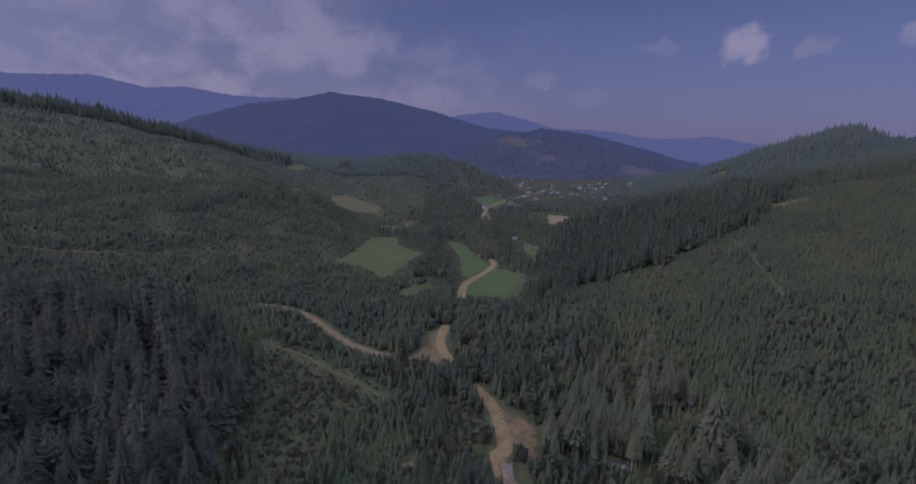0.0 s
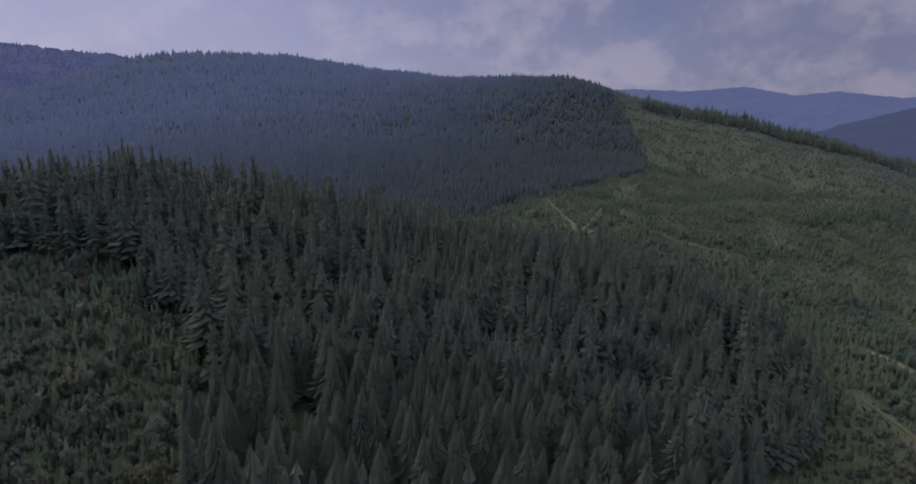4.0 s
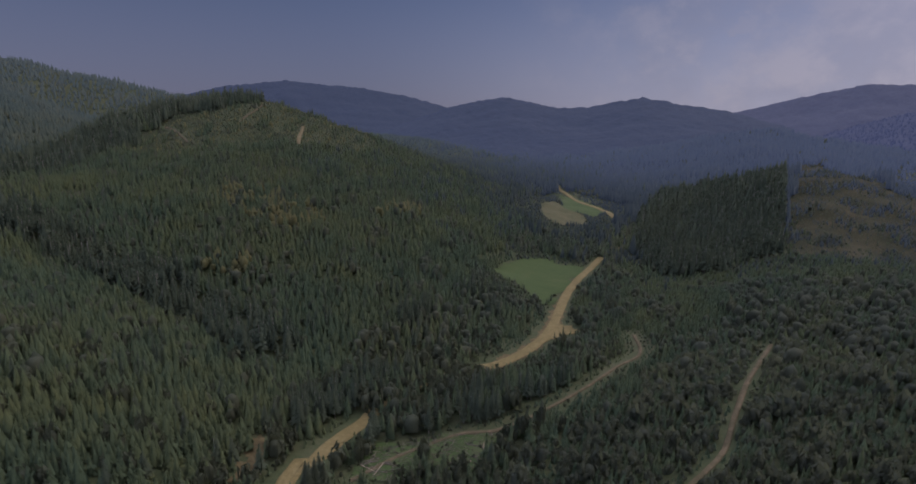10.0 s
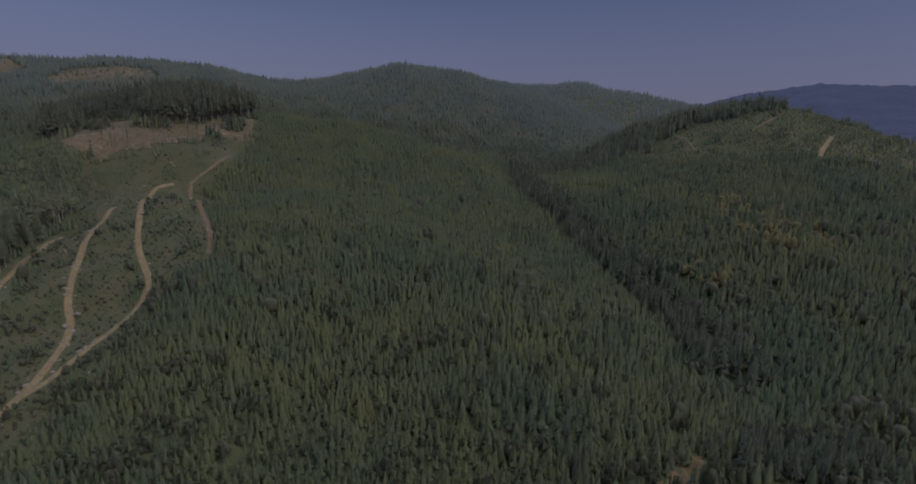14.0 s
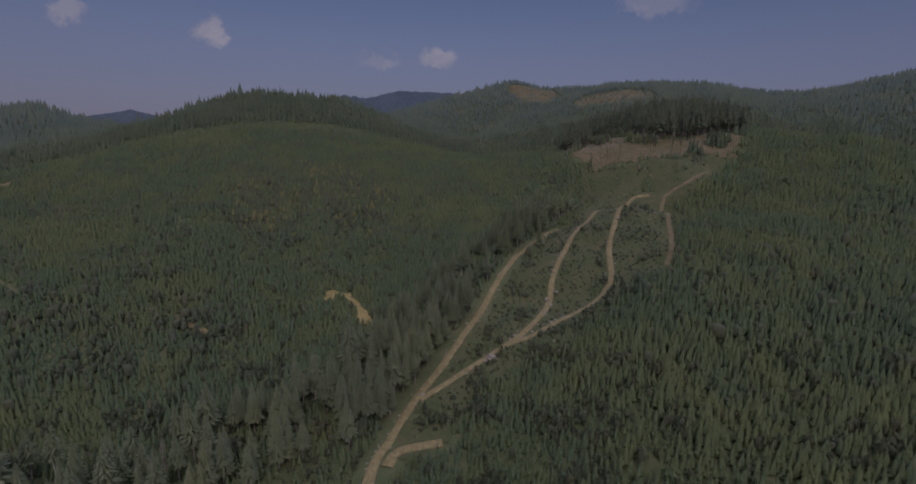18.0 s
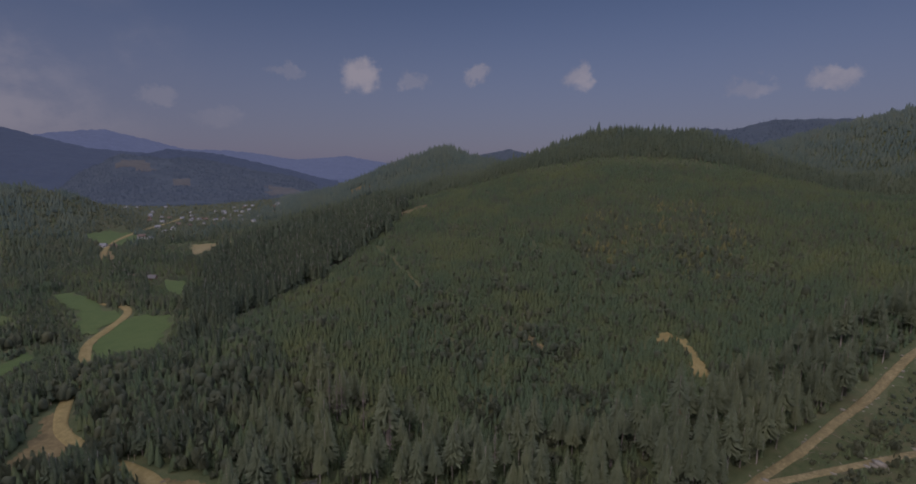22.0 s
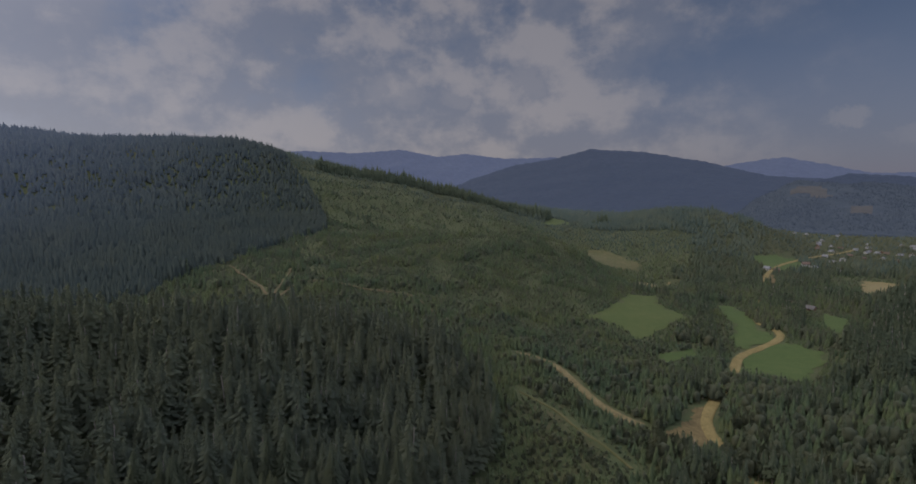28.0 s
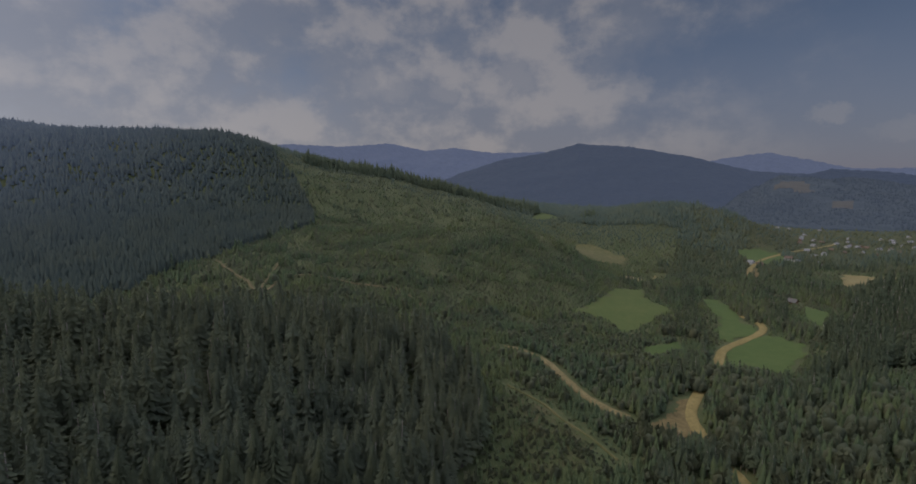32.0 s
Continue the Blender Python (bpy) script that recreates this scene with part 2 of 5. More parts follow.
path_mat = material("trodden_path", soil((0.3, (0.05, 0.05, 0.02)), (0.5, (0.095, 0.076, 0.038)), (0.68, (0.16, 0.122, 0.068)), scale=0.15, fine=1.2), 0.95, (1.5, 0.2))
earth_mat = material("bare_earth", soil((0.3, (0.060, 0.047, 0.019)), (0.5, (0.106, 0.081, 0.034)), (0.7, (0.160, 0.126, 0.057)), scale=0.1, fine=1.6), 0.95, (1.5, 0.2))


# ---- relief: ridge lines, valley lines and slopes, in metres ----
KNOTS = []


def relief(close, *line):
    """Knots of the ground; close: filled in along the line."""
    KNOTS.append(line[0])
    for a, b in zip(line, line[1:]):
        n = max(1, int(math.hypot(b[0] - a[0], b[1] - a[1]) // 70)) if close else 1
        for k in range(1, n + 1):
            KNOTS.append(tuple(p + (q - p) * k / n for p, q in zip(a, b)))


relief(True, (271, 1931, -15.6), (166, 1247, -11.7), (49, 832, -5.2), (35, 540, -2.6), (39, 503, -2.6), (9, 431, -2.6), (4, 378, -2.0), (-13, 296, -1.3), (7, 246, -0.7), (20, 225, 0.0), (23, 200, 0.0), (22, 171, 0.0), (52, 57, 1.3), (57, -10, 2.6), (58, -159, 1.3), (48, -179, 1.3), (32, -213, 2.0), (-26, -251, 2.6), (-72, -320, 3.2), (-116, -410, 5.2), (-208, -557, 10.4), (-223, -720, 14.3), (-198, -887, 18.2), (-270, -1271, 26.0), (-409, -1640, 39))  # valley
relief(False, (-111, 475, 2.6), (-92, 573, 2.6), (-39, 519, 0.0), (-64, 434, 1.3), (-35, 406, 0.0), (-87, 505, 2.0))  # terrace l
relief(False, (56, 428, -1.3), (33, 393, -1.3), (-2, 558, -1.3), (89, 565, 0.0), (176, 825, -3.9))  # terrace r
relief(False, (-46, -421, 6.5), (-72, -360, 3.9), (-106, -457, 5.2), (-133, -657, 19.5), (-134, -709, 23.4))  # terrace u
relief(False, (-36, 279, 0.7), (-79, 301, 8.0), (-116, 320, 12.0))  # sideroad
relief(False, (-214, 341, 25.1), (-274, 313, 41), (-328, 276, 43), (-436, 283, 46), (-442, 422, 59))  # bushslope
relief(False, (-402, 460, 59), (-330, 560, 66), (-260, 624, 65), (-203, 672, 55), (-151, 658, 11.4), (-154, 441, 2.5), (-117, 506, 2.6))  # hump
relief(True, (-763, 799, 164), (-664, 916, 140), (-567, 1008, 108), (-470, 1085, 73), (-380, 1148, 48), (-290, 1214, 35))  # strip
relief(False, (-480, 610, 61), (-400, 690, 47), (-300, 742, 38), (-583, 699, 104), (-467, 811, 79), (-351, 896, 51))  # stripfront
relief(True, (-1615, -178, 272), (-1599, -27, 292), (-1481, 200, 290), (-1345, 402, 254), (-1174, 557, 230), (-1045, 634, 231), (-896, 669, 225), (-790, 676, 200), (-771, 736, 172))  # darkhill
relief(False, (-473, 142, 31), (-453, 227, 38), (-435, 330, 52), (-427, 437, 68))  # darkbase
relief(False, (-756, 1, 84), (-838, 194, 105), (-758, 367, 102), (-691, 528, 107), (-592, 213, 59), (-553, 349, 63), (-607, 105, 56))  # darkface
relief(False, (-408, 133, 36), (-442, 0, 49), (-319, 224, 34), (-415, -151, 55))  # swale
relief(True, (-300, 1290, 26), (-224, 1296, 57), (-126, 1306, 69), (-44, 1322, 68), (48, 1310, 40), (135, 1300, -8))  # knoll
relief(False, (-254, 954, -0.5), (-199, 1020, 15.1), (-54, 986, -0.2), (-167, 761, 2.5), (-84, 828, -32))  # knollfront
relief(True, (504, 1055, 25.8), (613, 1117, 81), (715, 1101, 123), (810, 1066, 164), (844, 989, 122))  # rhill
relief(True, (719, 787, 104), (743, 709, 132), (780, 648, 163), (812, 586, 184), (861, 510, 185), (898, 442, 184), (928, 408, 168), (1033, 353, 143), (1146, 236, 109))  # H3
relief(True, (95, 563, -21.1), (156, 617, 5.1), (231, 648, 27.1), (303, 662, 46), (394, 673, 59), (511, 721, 74), (625, 765, 102))  # H3spur
relief(False, (231, 298, 40), (343, 311, 60), (522, 374, 99), (515, 249, 84), (339, 185, 42), (407, 142, 53), (176, 203, 12.8), (239, 168, 18.8), (265, 122, 18.8), (147, 244, 17.1), (116, 284, 22.5), (539, 162, 82), (87, 249, 11.6), (117, 196, 2.3), (162, 164, 3.2))  # H3face
relief(True, (51, 208, -1.3), (97, 168, 0.0), (152, 67, 2.2), (204, 65, 8.1), (265, 52, 19.5), (346, 39, 38), (435, 9, 53), (520, -3, 66))  # creek
relief(False, (154, 184, 2.6), (202, 141, 6.5), (255, 113, 11.7))  # creekleft
relief(True, (217, 51, 9.8), (266, 22, 17.6), (317, -18, 28.4), (363, -30, 50), (433, -45, 76), (510, -102, 92))  # track3
relief(False, (311, 11, 24.3), (357, 6, 41), (448, -22, 66))  # track2
relief(False, (572, -5, 108), (621, -66, 131), (600, -170, 126), (551, -96, 107))  # cut
relief(False, (702, 4, 111), (750, -76, 142), (815, -168, 166), (751, -211, 143))  # cutback
relief(True, (1224, 438, 172), (1366, 325, 227), (1419, 174, 271), (1430, 30, 236), (1362, -89, 257), (1271, -271, 249), (1223, -440, 205), (1227, -502, 217))  # backN
relief(False, (1022, 305, 109), (824, 117, 86), (1097, 132, 150), (860, -298, 133))  # backNface
relief(True, (1235, -483, 230), (1199, -597, 254), (1153, -707, 281), (1069, -827, 263), (1014, -894, 234), (930, -1087, 190), (852, -1228, 137))  # hillG
relief(False, (884, -547, 147), (743, -651, 105), (652, -517, 59), (669, -727, 55))  # hillGface
relief(False, (1282, -1382, 262), (1172, -1476, 288), (1046, -1568, 252), (903, -1728, 214))  # hillH
relief(True, (472, -91, 58), (549, -159, 97), (574, -210, 117), (573, -263, 133), (533, -298, 120), (468, -330, 93), (394, -359, 67), (315, -364, 40), (239, -355, 21.0), (161, -318, 4.8))  # H2
relief(False, (128, -60, 5.8), (178, -82, 21.6), (236, -108, 39), (339, -154, 66), (203, -41, 24.7), (276, -58, 44), (153, -129, 22.9), (219, -179, 45), (118, -142, 18.2), (150, -50, 10.9), (282, -178, 57), (252, -168, 49), (177, -126, 27.2), (212, -78, 29.5), (193, -27, 20.9), (327, -111, 60))  # H2face
relief(False, (100, -260, 3.9), (164, -309, 11.7), (274, -363, 32), (397, -411, 58), (561, -542, 98))  # ravine
relief(True, (498, -583, 51), (473, -636, 100), (437, -677, 128), (395, -710, 144), (342, -744, 164), (271, -745, 161), (197, -741, 140), (120, -758, 114))  # H1
relief(True, (210, -738, 145), (111, -798, 101), (11, -858, 61), (-103, -890, 23.7), (-158, -896, -0.4))  # H1right
relief(False, (154, -489, 71), (159, -361, 39), (73, -361, 32), (36, -435, 51), (228, -416, 62), (24, -292, 8.4), (89, -267, 4.4), (47, -253, -3.2), (254, -599, 103), (107, -541, 81), (-41, -426, 10.6))  # H1face
relief(False, (-599, -1370, 86), (-699, -1322, 112), (-798, -1265, 135), (-861, -1142, 94), (-421, -1091, 20.6))  # upper
relief(True, (-186, -540, 19.5), (-283, -628, 34), (-348, -617, 58), (-423, -593, 78), (-455, -585, 89), (-493, -535, 71), (-500, -474, 57), (-465, -376, 33))  # clearhill
relief(False, (-387, -490, 55), (-345, -388, 27.4), (-149, -360, 4.0), (-208, -360, 8.9), (-369, -347, 23.7))  # clearface
relief(True, (-210, -328, 26.3), (-250, -299, 37), (-288, -243, 52), (-300, -170, 74), (-287, -106, 92))  # nearcrest
relief(False, (-103, -252, 5.5), (-103, -162, 16.5), (-168, -239, 19.2), (-159, -154, 34), (-130, -194, 25.6), (-152, -142, 32), (-161, -69, 38), (-227, -97, 51), (-211, -174, 40), (-97, -118, 23.6), (-124, -37, 17.1), (-17, -207, 3.9), (8, -194, -0.5))  # nearslope
relief(False, (-378, -318, 39), (-413, -220, 44), (-301, -359, 34))  # behindcrest
relief(True, (-283, -87, 85), (-294, -38, 84), (-296, 13, 79), (-286, 67, 67), (-264, 118, 56), (-235, 153, 48), (-203, 182, 41), (-173, 203, 37), (-103, 245, 12.8))  # spur
relief(False, (-142, -12, 34), (-144, 39, 31), (-125, 87, 23.4), (-97, 124, 13.0), (-91, 172, 5.2), (-50, 188, 2.6), (-67, 39, 15.6), (-73, -26, 18.2), (0, 39, 6.5), (0, 117, 2.0), (-42, 243, 1.3), (-26, -73, 7.8))  # spurfoot
relief(False, (-1170, 1394, 117), (-1689, 975, 182), (-2048, 361, 234), (-2304, -406, 78), (-1464, -845, 52), (-1099, -400, 65), (-803, -427, 58), (-827, -827, 65), (-585, -1013, 91), (-598, -598, 58), (-455, -788, 39))  # mid a
relief(False, (824, 1767, 0.0), (-361, 2048, 0.0), (-824, 1767, 52), (1337, 1593, 52), (1576, 910, 78), (1182, 683, 104), (1920, 339, 130), (1832, -667, 117), (248, -1408, 52), (604, -1296, 78), (0, -1950, 78), (1118, -1597, 104))  # mid b
relief(False, *[(3250 * math.sin(radians(a)), 3250 * math.cos(radians(a)), -19) for a in range(0, 360, 20)])
relief(False, *[(4680 * math.sin(radians(a)), 4680 * math.cos(radians(a)), -32) for a in range(0, 360, 30)])

kept = []
for p in KNOTS:
    if all((p[0] - q[0]) ** 2 + (p[1] - q[1]) ** 2 > 144 for q in kept):
        kept.append(p)
knots = np.array(kept, float)
gaps = np.hypot(knots[:, None, 0] - knots[None, :, 0], knots[:, None, 1] - knots[None, :, 1])
pull = np.linalg.solve(gaps - 3.0 * np.eye(len(knots)), knots[:, 2] - 78.0)


def height(x, y):
    x, y = np.asarray(x, float), np.asarray(y, float)
    h = np.full(x.shape, 78.0)
    for (kx, ky, _), w in zip(knots, pull):
        h += w * np.hypot(x - kx, y - ky)
    return h


def ground_at(x, y):
    return float(height(np.array([x]), np.array([y]))[0])


# ---- plan: fields, woods, roads (x, y in metres) ----
FIELD_LEFT = [(-122, 474), (-109, 528), (-104, 589), (-77, 617), (-69, 572), (-36, 529), (-49, 502), (-60, 442), (-69, 426), (-87, 463)]
FIELD_MIDDLE = [(-15, 613), (2, 619), (16, 574), (32, 507), (30, 484), (10, 454), (4, 465), (3, 517)]
FIELD_RIGHT = [(10, 422), (25, 463), (40, 488), (65, 465), (62, 432), (46, 378), (22, 394), (12, 379)]
FIELD_SMALL = [(-49, 369), (-46, 401), (-24, 433), (-21, 417), (-30, 397)]
FIELD_HOUSE = [(84, 621), (98, 588), (95, 540), (84, 505), (76, 559)]
FIELD_DRY = [(155, 877), (208, 836), (176, 749), (134, 729)]
MEADOW_A = [(-115, 704), (-87, 857), (-77, 683), (-101, 654)]
MEADOW_B = [(-190, 682), (-249, 975), (-214, 975), (-142, 914), (-140, 869), (-186, 845)]
MEADOW_RIDGE = [(-371, 1039), (-399, 1192), (-283, 1257), (-307, 1155)]
MEADOW_VILLAGE = [(27, 1045), (92, 1137), (112, 1009), (70, 915), (34, 993)]
FIELD_UPPER = [(-37, -412), (-50, -438), (-90, -460), (-127, -442), (-100, -394), (-69, -343), (-60, -371), (-49, -394)]
MEADOW_C = [(-130, -708), (-160, -773), (-184, -668), (-171, -600), (-131, -576), (-118, -618)]
MEADOW_D = [(-192, -878), (-216, -794), (-226, -702), (-198, -664), (-165, -710)]
CLEARING = [(-612, -874), (-669, -895), (-477, -527), (-491, -473), (-464, -382), (-355, -361), (-289, -403), (-362, -524)]
VERGE = [(30, -182), (1, -191), (-21, -186), (-17, -166), (14, -160), (36, -161)]
CLEARCUT = [(593, 10), (753, -30), (744, -66), (609, -78), (641, -184), (582, -170), (552, -60), (552, -18)]
TRACKLAND = [(164, 62), (214, 65), (267, 51), (333, 37), (414, 13), (491, -9), (550, -7), (547, -60), (578, -165), (525, -130), (483, -101), (335, -64), (318, -37), (290, -24), (247, 11), (214, 34), (180, 43), (165, 53)]
SPURGRASS = [(-98, 251), (-48, 238), (-52, 169), (-65, 144), (-102, 219)]
BANK = [(-12, 224), (7, 226), (15, 206), (13, 180), (-1, 187)]
STAND = [(59, 406), (55, 359), (104, 388), (155, 403), (228, 457), (298, 502), (425, 654), (581, 799), (385, 825), (195, 782), (99, 563)]
FLANK = [(-110, -404), (-144, -481), (-187, -522), (-180, -406), (-229, -396), (-292, -416), (-436, -647), (-315, -742)]
NEARBUSH = [(-277, -95), (-316, -229), (-214, -372), (-203, -307), (-163, -279), (-108, -231), (-47, -177), (-20, -156), (-16, -90), (-91, 0), (-128, -9), (-168, -10), (-192, -12), (-248, -45)]
YELLOW = ([(226, -484), (204, -432), (144, -392), (108, -394), (106, -428), (176, -472)], [(180, -346), (148, -338), (132, -352), (165, -364)], [(60, -470), (20, -500), (30, -440), (66, -420)], [(533, 313), (559, 265), (468, 174), (376, 140), (361, 174), (417, 237)], [(474, 352), (457, 252), (336, 206), (329, 257)])
CUTWOOD = [(648, 18), (624, -22), (595, -63), (605, -151), (650, -186), (785, -232), (973, -172), (870, 22)]
FLOOR = [(2, 110), (-14, 195), (-45, 322), (-94, 485), (-122, 770), (-69, 986), (-68, 1298), (-136, 1945), (603, 1855), (303, 1130), (189, 757), (95, 538), (81, 381), (96, 297), (73, 181)]
FLOOR_UP = [(60, 50), (117, 0), (64, -239), (41, -290), (-6, -338), (-72, -515), (-158, -896), (-274, -895), (-178, -516), (-116, -318), (-47, -189), (-3, -91)]
TOP1 = [(510, -492), (557, -618), (482, -772), (307, -843), (263, -741), (321, -689), (372, -595), (435, -483)]
YOUNGTOP = [(367, -580), (304, -562), (271, -585), (235, -605), (186, -617), (112, -625), (98, -700), (118, -837), (255, -800), (274, -722), (322, -692), (378, -660)]
DARKWOOD = [(-458, 266), (-468, 357), (-489, 466), (-505, 525), (-589, 604), (-685, 663), (-764, 694), (-869, 783), (-1353, 1218), (-2135, 572), (-2386, -639), (-1892, -1588), (-957, -1063), (-452, -329), (-454, -165), (-462, 124), (-436, 232)]
BUSHLAND = [(-34, 389), (-114, 534), (-201, 700), (-380, 940), (-585, 1013), (-804, 777), (-431, 291), (-416, 185), (-321, 185), (-170, 295)]
SPURWOOD = [(-128, -8), (-168, -10), (-192, -12), (-248, -45), (-262, -85), (-264, -91), (-309, -100), (-348, 0), (-302, 174), (-183, 262), (-131, 257), (-98, 211), (-86, 168), (-73, 136), (-38, 82), (-8, 31), (19, -3), (-37, -13), (-90, -16)]
BARE_A = [(1150, 24), (1260, -10), (1278, -76), (1228, -156), (1135, -160), (1128, -66)]
BARE_B = [(1330, 182), (1262, 125), (1240, 70), (1280, 40), (1350, 62), (1420, 92), (1395, 181)]
VILLAGE = [(48, 1091), (68, 1949), (667, 1832), (422, 1298), (171, 1079)]
ROAD_MAIN = [(-214, -1005), (-208, -959), (-207, -796), (-223, -720), (-219, -630), (-215, -564), (-175, -493), (-155, -479), (-125, -432), (-97, -381), (-78, -332), (-65, -298), (-47, -270), (-27, -252), (-7, -246), (14, -232), (32, -210), (38, -198), (46, -185), (53, -170), (59, -160), (66, -46), (65, 38), (22, 168), (23, 189), (22, 209), (19, 224), (12, 240), (6, 249), (-2, 270), (-9, 297), (-5, 335), (3, 371), (5, 410), (9, 435), (23, 465), (33, 486), (39, 509), (35, 533), (22, 573), (38, 798), (50, 916), (76, 1012), (143, 1171), (228, 1359)]
ROAD_SIDE = [(-38, 272), (-47, 273), (-63, 279), (-80, 293), (-100, 312), (-118, 317), (-129, 313)]
TRACK_BUSH = [(-453, 328), (-377, 299), (-326, 274), (-333, 316), (-298, 340), (-257, 358), (-230, 355), (-206, 334)]
TRACK_FORK = [(-329, 277), (-357, 313), (-382, 351)]
TRACK_LANE = [(36, -161), (18, -177), (-4, -189), (-21, -189), (-40, -199), (-67, -220), (-92, -245), (-109, -260), (-115, -286)]
TRACK_RIDGE = [(-66, -131), (-82, -142), (-99, -156), (-113, -174), (-130, -195), (-171, -243)]
TRACK_SPUR = [(-104, 257), (-99, 256), (-82, 253), (-68, 245), (-50, 237), (-36, 226)]
TRACK_SCAR = [(226, 234), (226, 220), (224, 211), (222, 199), (221, 192)]
TRACK_SLOPE = [(259, 460), (241, 399), (220, 344), (206, 300)]
TRACK_LEFT = [(86, 46), (152, 67), (177, 67), (204, 65), (237, 59), (274, 53), (325, 46), (368, 37), (408, 22), (431, 10)]
TRACK_MIDDLE = [(203, 63), (221, 52), (250, 33), (283, 17), (312, 10), (337, 9), (393, -2), (449, -22)]
TRACK_RIGHT = [(258, 28), (272, 13), (296, -7), (321, -24), (337, -29), (373, -29), (421, -37), (489, -52), (501, -71)]
TRACK_STUB = [(160, 63), (169, 61), (176, 45)]
TRACK_BANK = [(-3, 179), (-11, 178), (-19, 173)]
CREEKROW = [(41, 201), (62, 210), (90, 215), (94, 186), (111, 162), (137, 139), (189, 89), (220, 81), (255, 80), (300, 67), (359, 48), (436, 26), (467, 1)]
STRIPROW = [(-763, 799), (-664, 916), (-567, 1008), (-470, 1085), (-380, 1148), (-290, 1214)]
RAVINEROW = [(100, -261), (165, -310), (274, -363), (397, -411), (561, -542)]
STREAM = [(32, 178), (39, 175), (50, 175), (65, 183), (73, 181)]
HCREST = [(719, 787), (743, 709), (780, 648), (812, 586), (861, 510), (898, 442), (928, 408), (1033, 353)]
RCREST = [(505, 1056), (613, 1117), (715, 1101), (810, 1066), (844, 989)]
TRACK_TOP = [(185, -618), (192, -651), (198, -689)]
TRACK_CROWN = [(261, -726), (267, -684), (270, -657)]
TRACK_BROW = [(373, -656), (342, -633), (305, -595)]
TRACK_UP = [(337, -63), (372, -71), (481, -80), (502, -90), (510, -105), (533, -128)]
APRON_JUNCTION = [(-27, 271), (-23, 280), (-18, 298), (-16, 313), (-11, 316), (-8, 297), (-4, 275), (-11, 262), (-25, 259)]
APRON_LAYBY = [(20, 221), (31, 216), (37, 206), (38, 193), (33, 181), (28, 192), (24, 199)]
APRON_UPPER = [(-15, -241), (-27, -257), (-49, -278), (-67, -313), (-81, -354), (-108, -405), (-111, -406), (-87, -350), (-74, -309), (-74, -294), (-59, -279), (-37, -254), (-21, -242)]
APRON_SPUR = [(-57, -279), (-71, -289), (-83, -297), (-81, -305), (-72, -312), (-62, -298)]
SCAR_A = [(290, 146), (289, 138), (277, 123), (266, 112), (262, 117), (273, 127)]
SCAR_B = [(278, 151), (289, 150), (287, 145), (276, 147)]
SCAR_C = [(224, 210), (224, 202), (222, 191), (219, 191), (220, 202)]
SCAR_D = [(234, 117), (236, 109), (227, 107), (225, 112)]
SCAR_E = [(79, -153), (76, -184), (70, -182), (71, -159)]
SCAR_G = [(544, 1116), (578, 1140), (604, 1090), (586, 1065), (549, 1050)]
SCAR_H = [(351, 591), (378, 591), (415, 592), (401, 565), (363, 557), (342, 563)]
SCAR_F = [(35, 798), (43, 898), (55, 886), (50, 765)]
HOUSES = [(327, 1450, 0), (338, 1411, 1), (356, 1364, 0), (363, 1330, 1), (387, 1249, 0), (397, 1206, 2), (403, 1172, 0), (166, 1374, 1), (192, 1386, 0), (206, 1373, 2), (230, 1354, 1), (245, 1319, 0), (256, 1297, 1), (269, 1289, 2), (281, 1252, 0), (293, 1228, 3), (299, 1196, 2), (311, 1160, 0), (324, 1110, 1), (331, 1169, 2), (179, 1290, 0), (201, 1237, 2), (215, 1193, 2), (174, 1120, 4), (155, 1093, 0), (106, 1008, 3), (116, 992, 1), (145, 977, 0), (48, 942, 1), (60, 929, 2), (145, 1668, 0), (174, 1681, 1), (247, 1697, 0), (355, 1173, 1), (244, 1197, 0), (256, 1154, 2), (154, 1178, 1), (156, 1310, 2), (327, 1296, 1), (358, 1257, 0), (172, 1417, 0), (334, 1249, 0), (265, 1312, 2), (328, 1357, 0), (383, 1343, 0), (424, 1450, 1), (386, 1493, 0), (461, 1351, 0), (443, 1308, 0), (238, 1300, 1), (273, 1478, 0), (432, 1296, 2), (259, 1398, 0), (250, 1333, 2), (397, 1435, 2), (415, 1488, 0), (427, 1269, 2), (161, 1349, 2), (189, 1510, 0)]
FARM = [(73, 628), (58, 654)]
POLES = [(70, 639), (147, 1043), (85, 887), (112, 1009), (247, 1211)]
BRIDGE = [(22, 171), (22, 184)]
POSTS = [(14, 245), (16, 243), (16, 177), (17, 177), (18, 177), (19, 178)]
PUDDLES = [(25.7, 210.9, 2.2, 1.6), (23.0, 217.8, 1.1, 0.9)]
SNAGS = [(95, 217), (99, 212), (105, 201), (124, 154), (135, 141), (104, 175), (97, 213)]
LONERS = [(571, -27), (575, -37), (567, -68), (566, -77), (573, -81), (565, -98), (562, -46), (566, -106), (561, -33)]


def inside(poly, x, y):
    hit = np.zeros(x.shape, bool)
    for (x0, y0), (x1, y1) in zip(poly, poly[1:] + poly[:1]):
        if y0 != y1:
            hit ^= ((y0 > y) != (y1 > y)) & (x < (x1 - x0) * (y - y0) / (y1 - y0) + x0)
    return hit


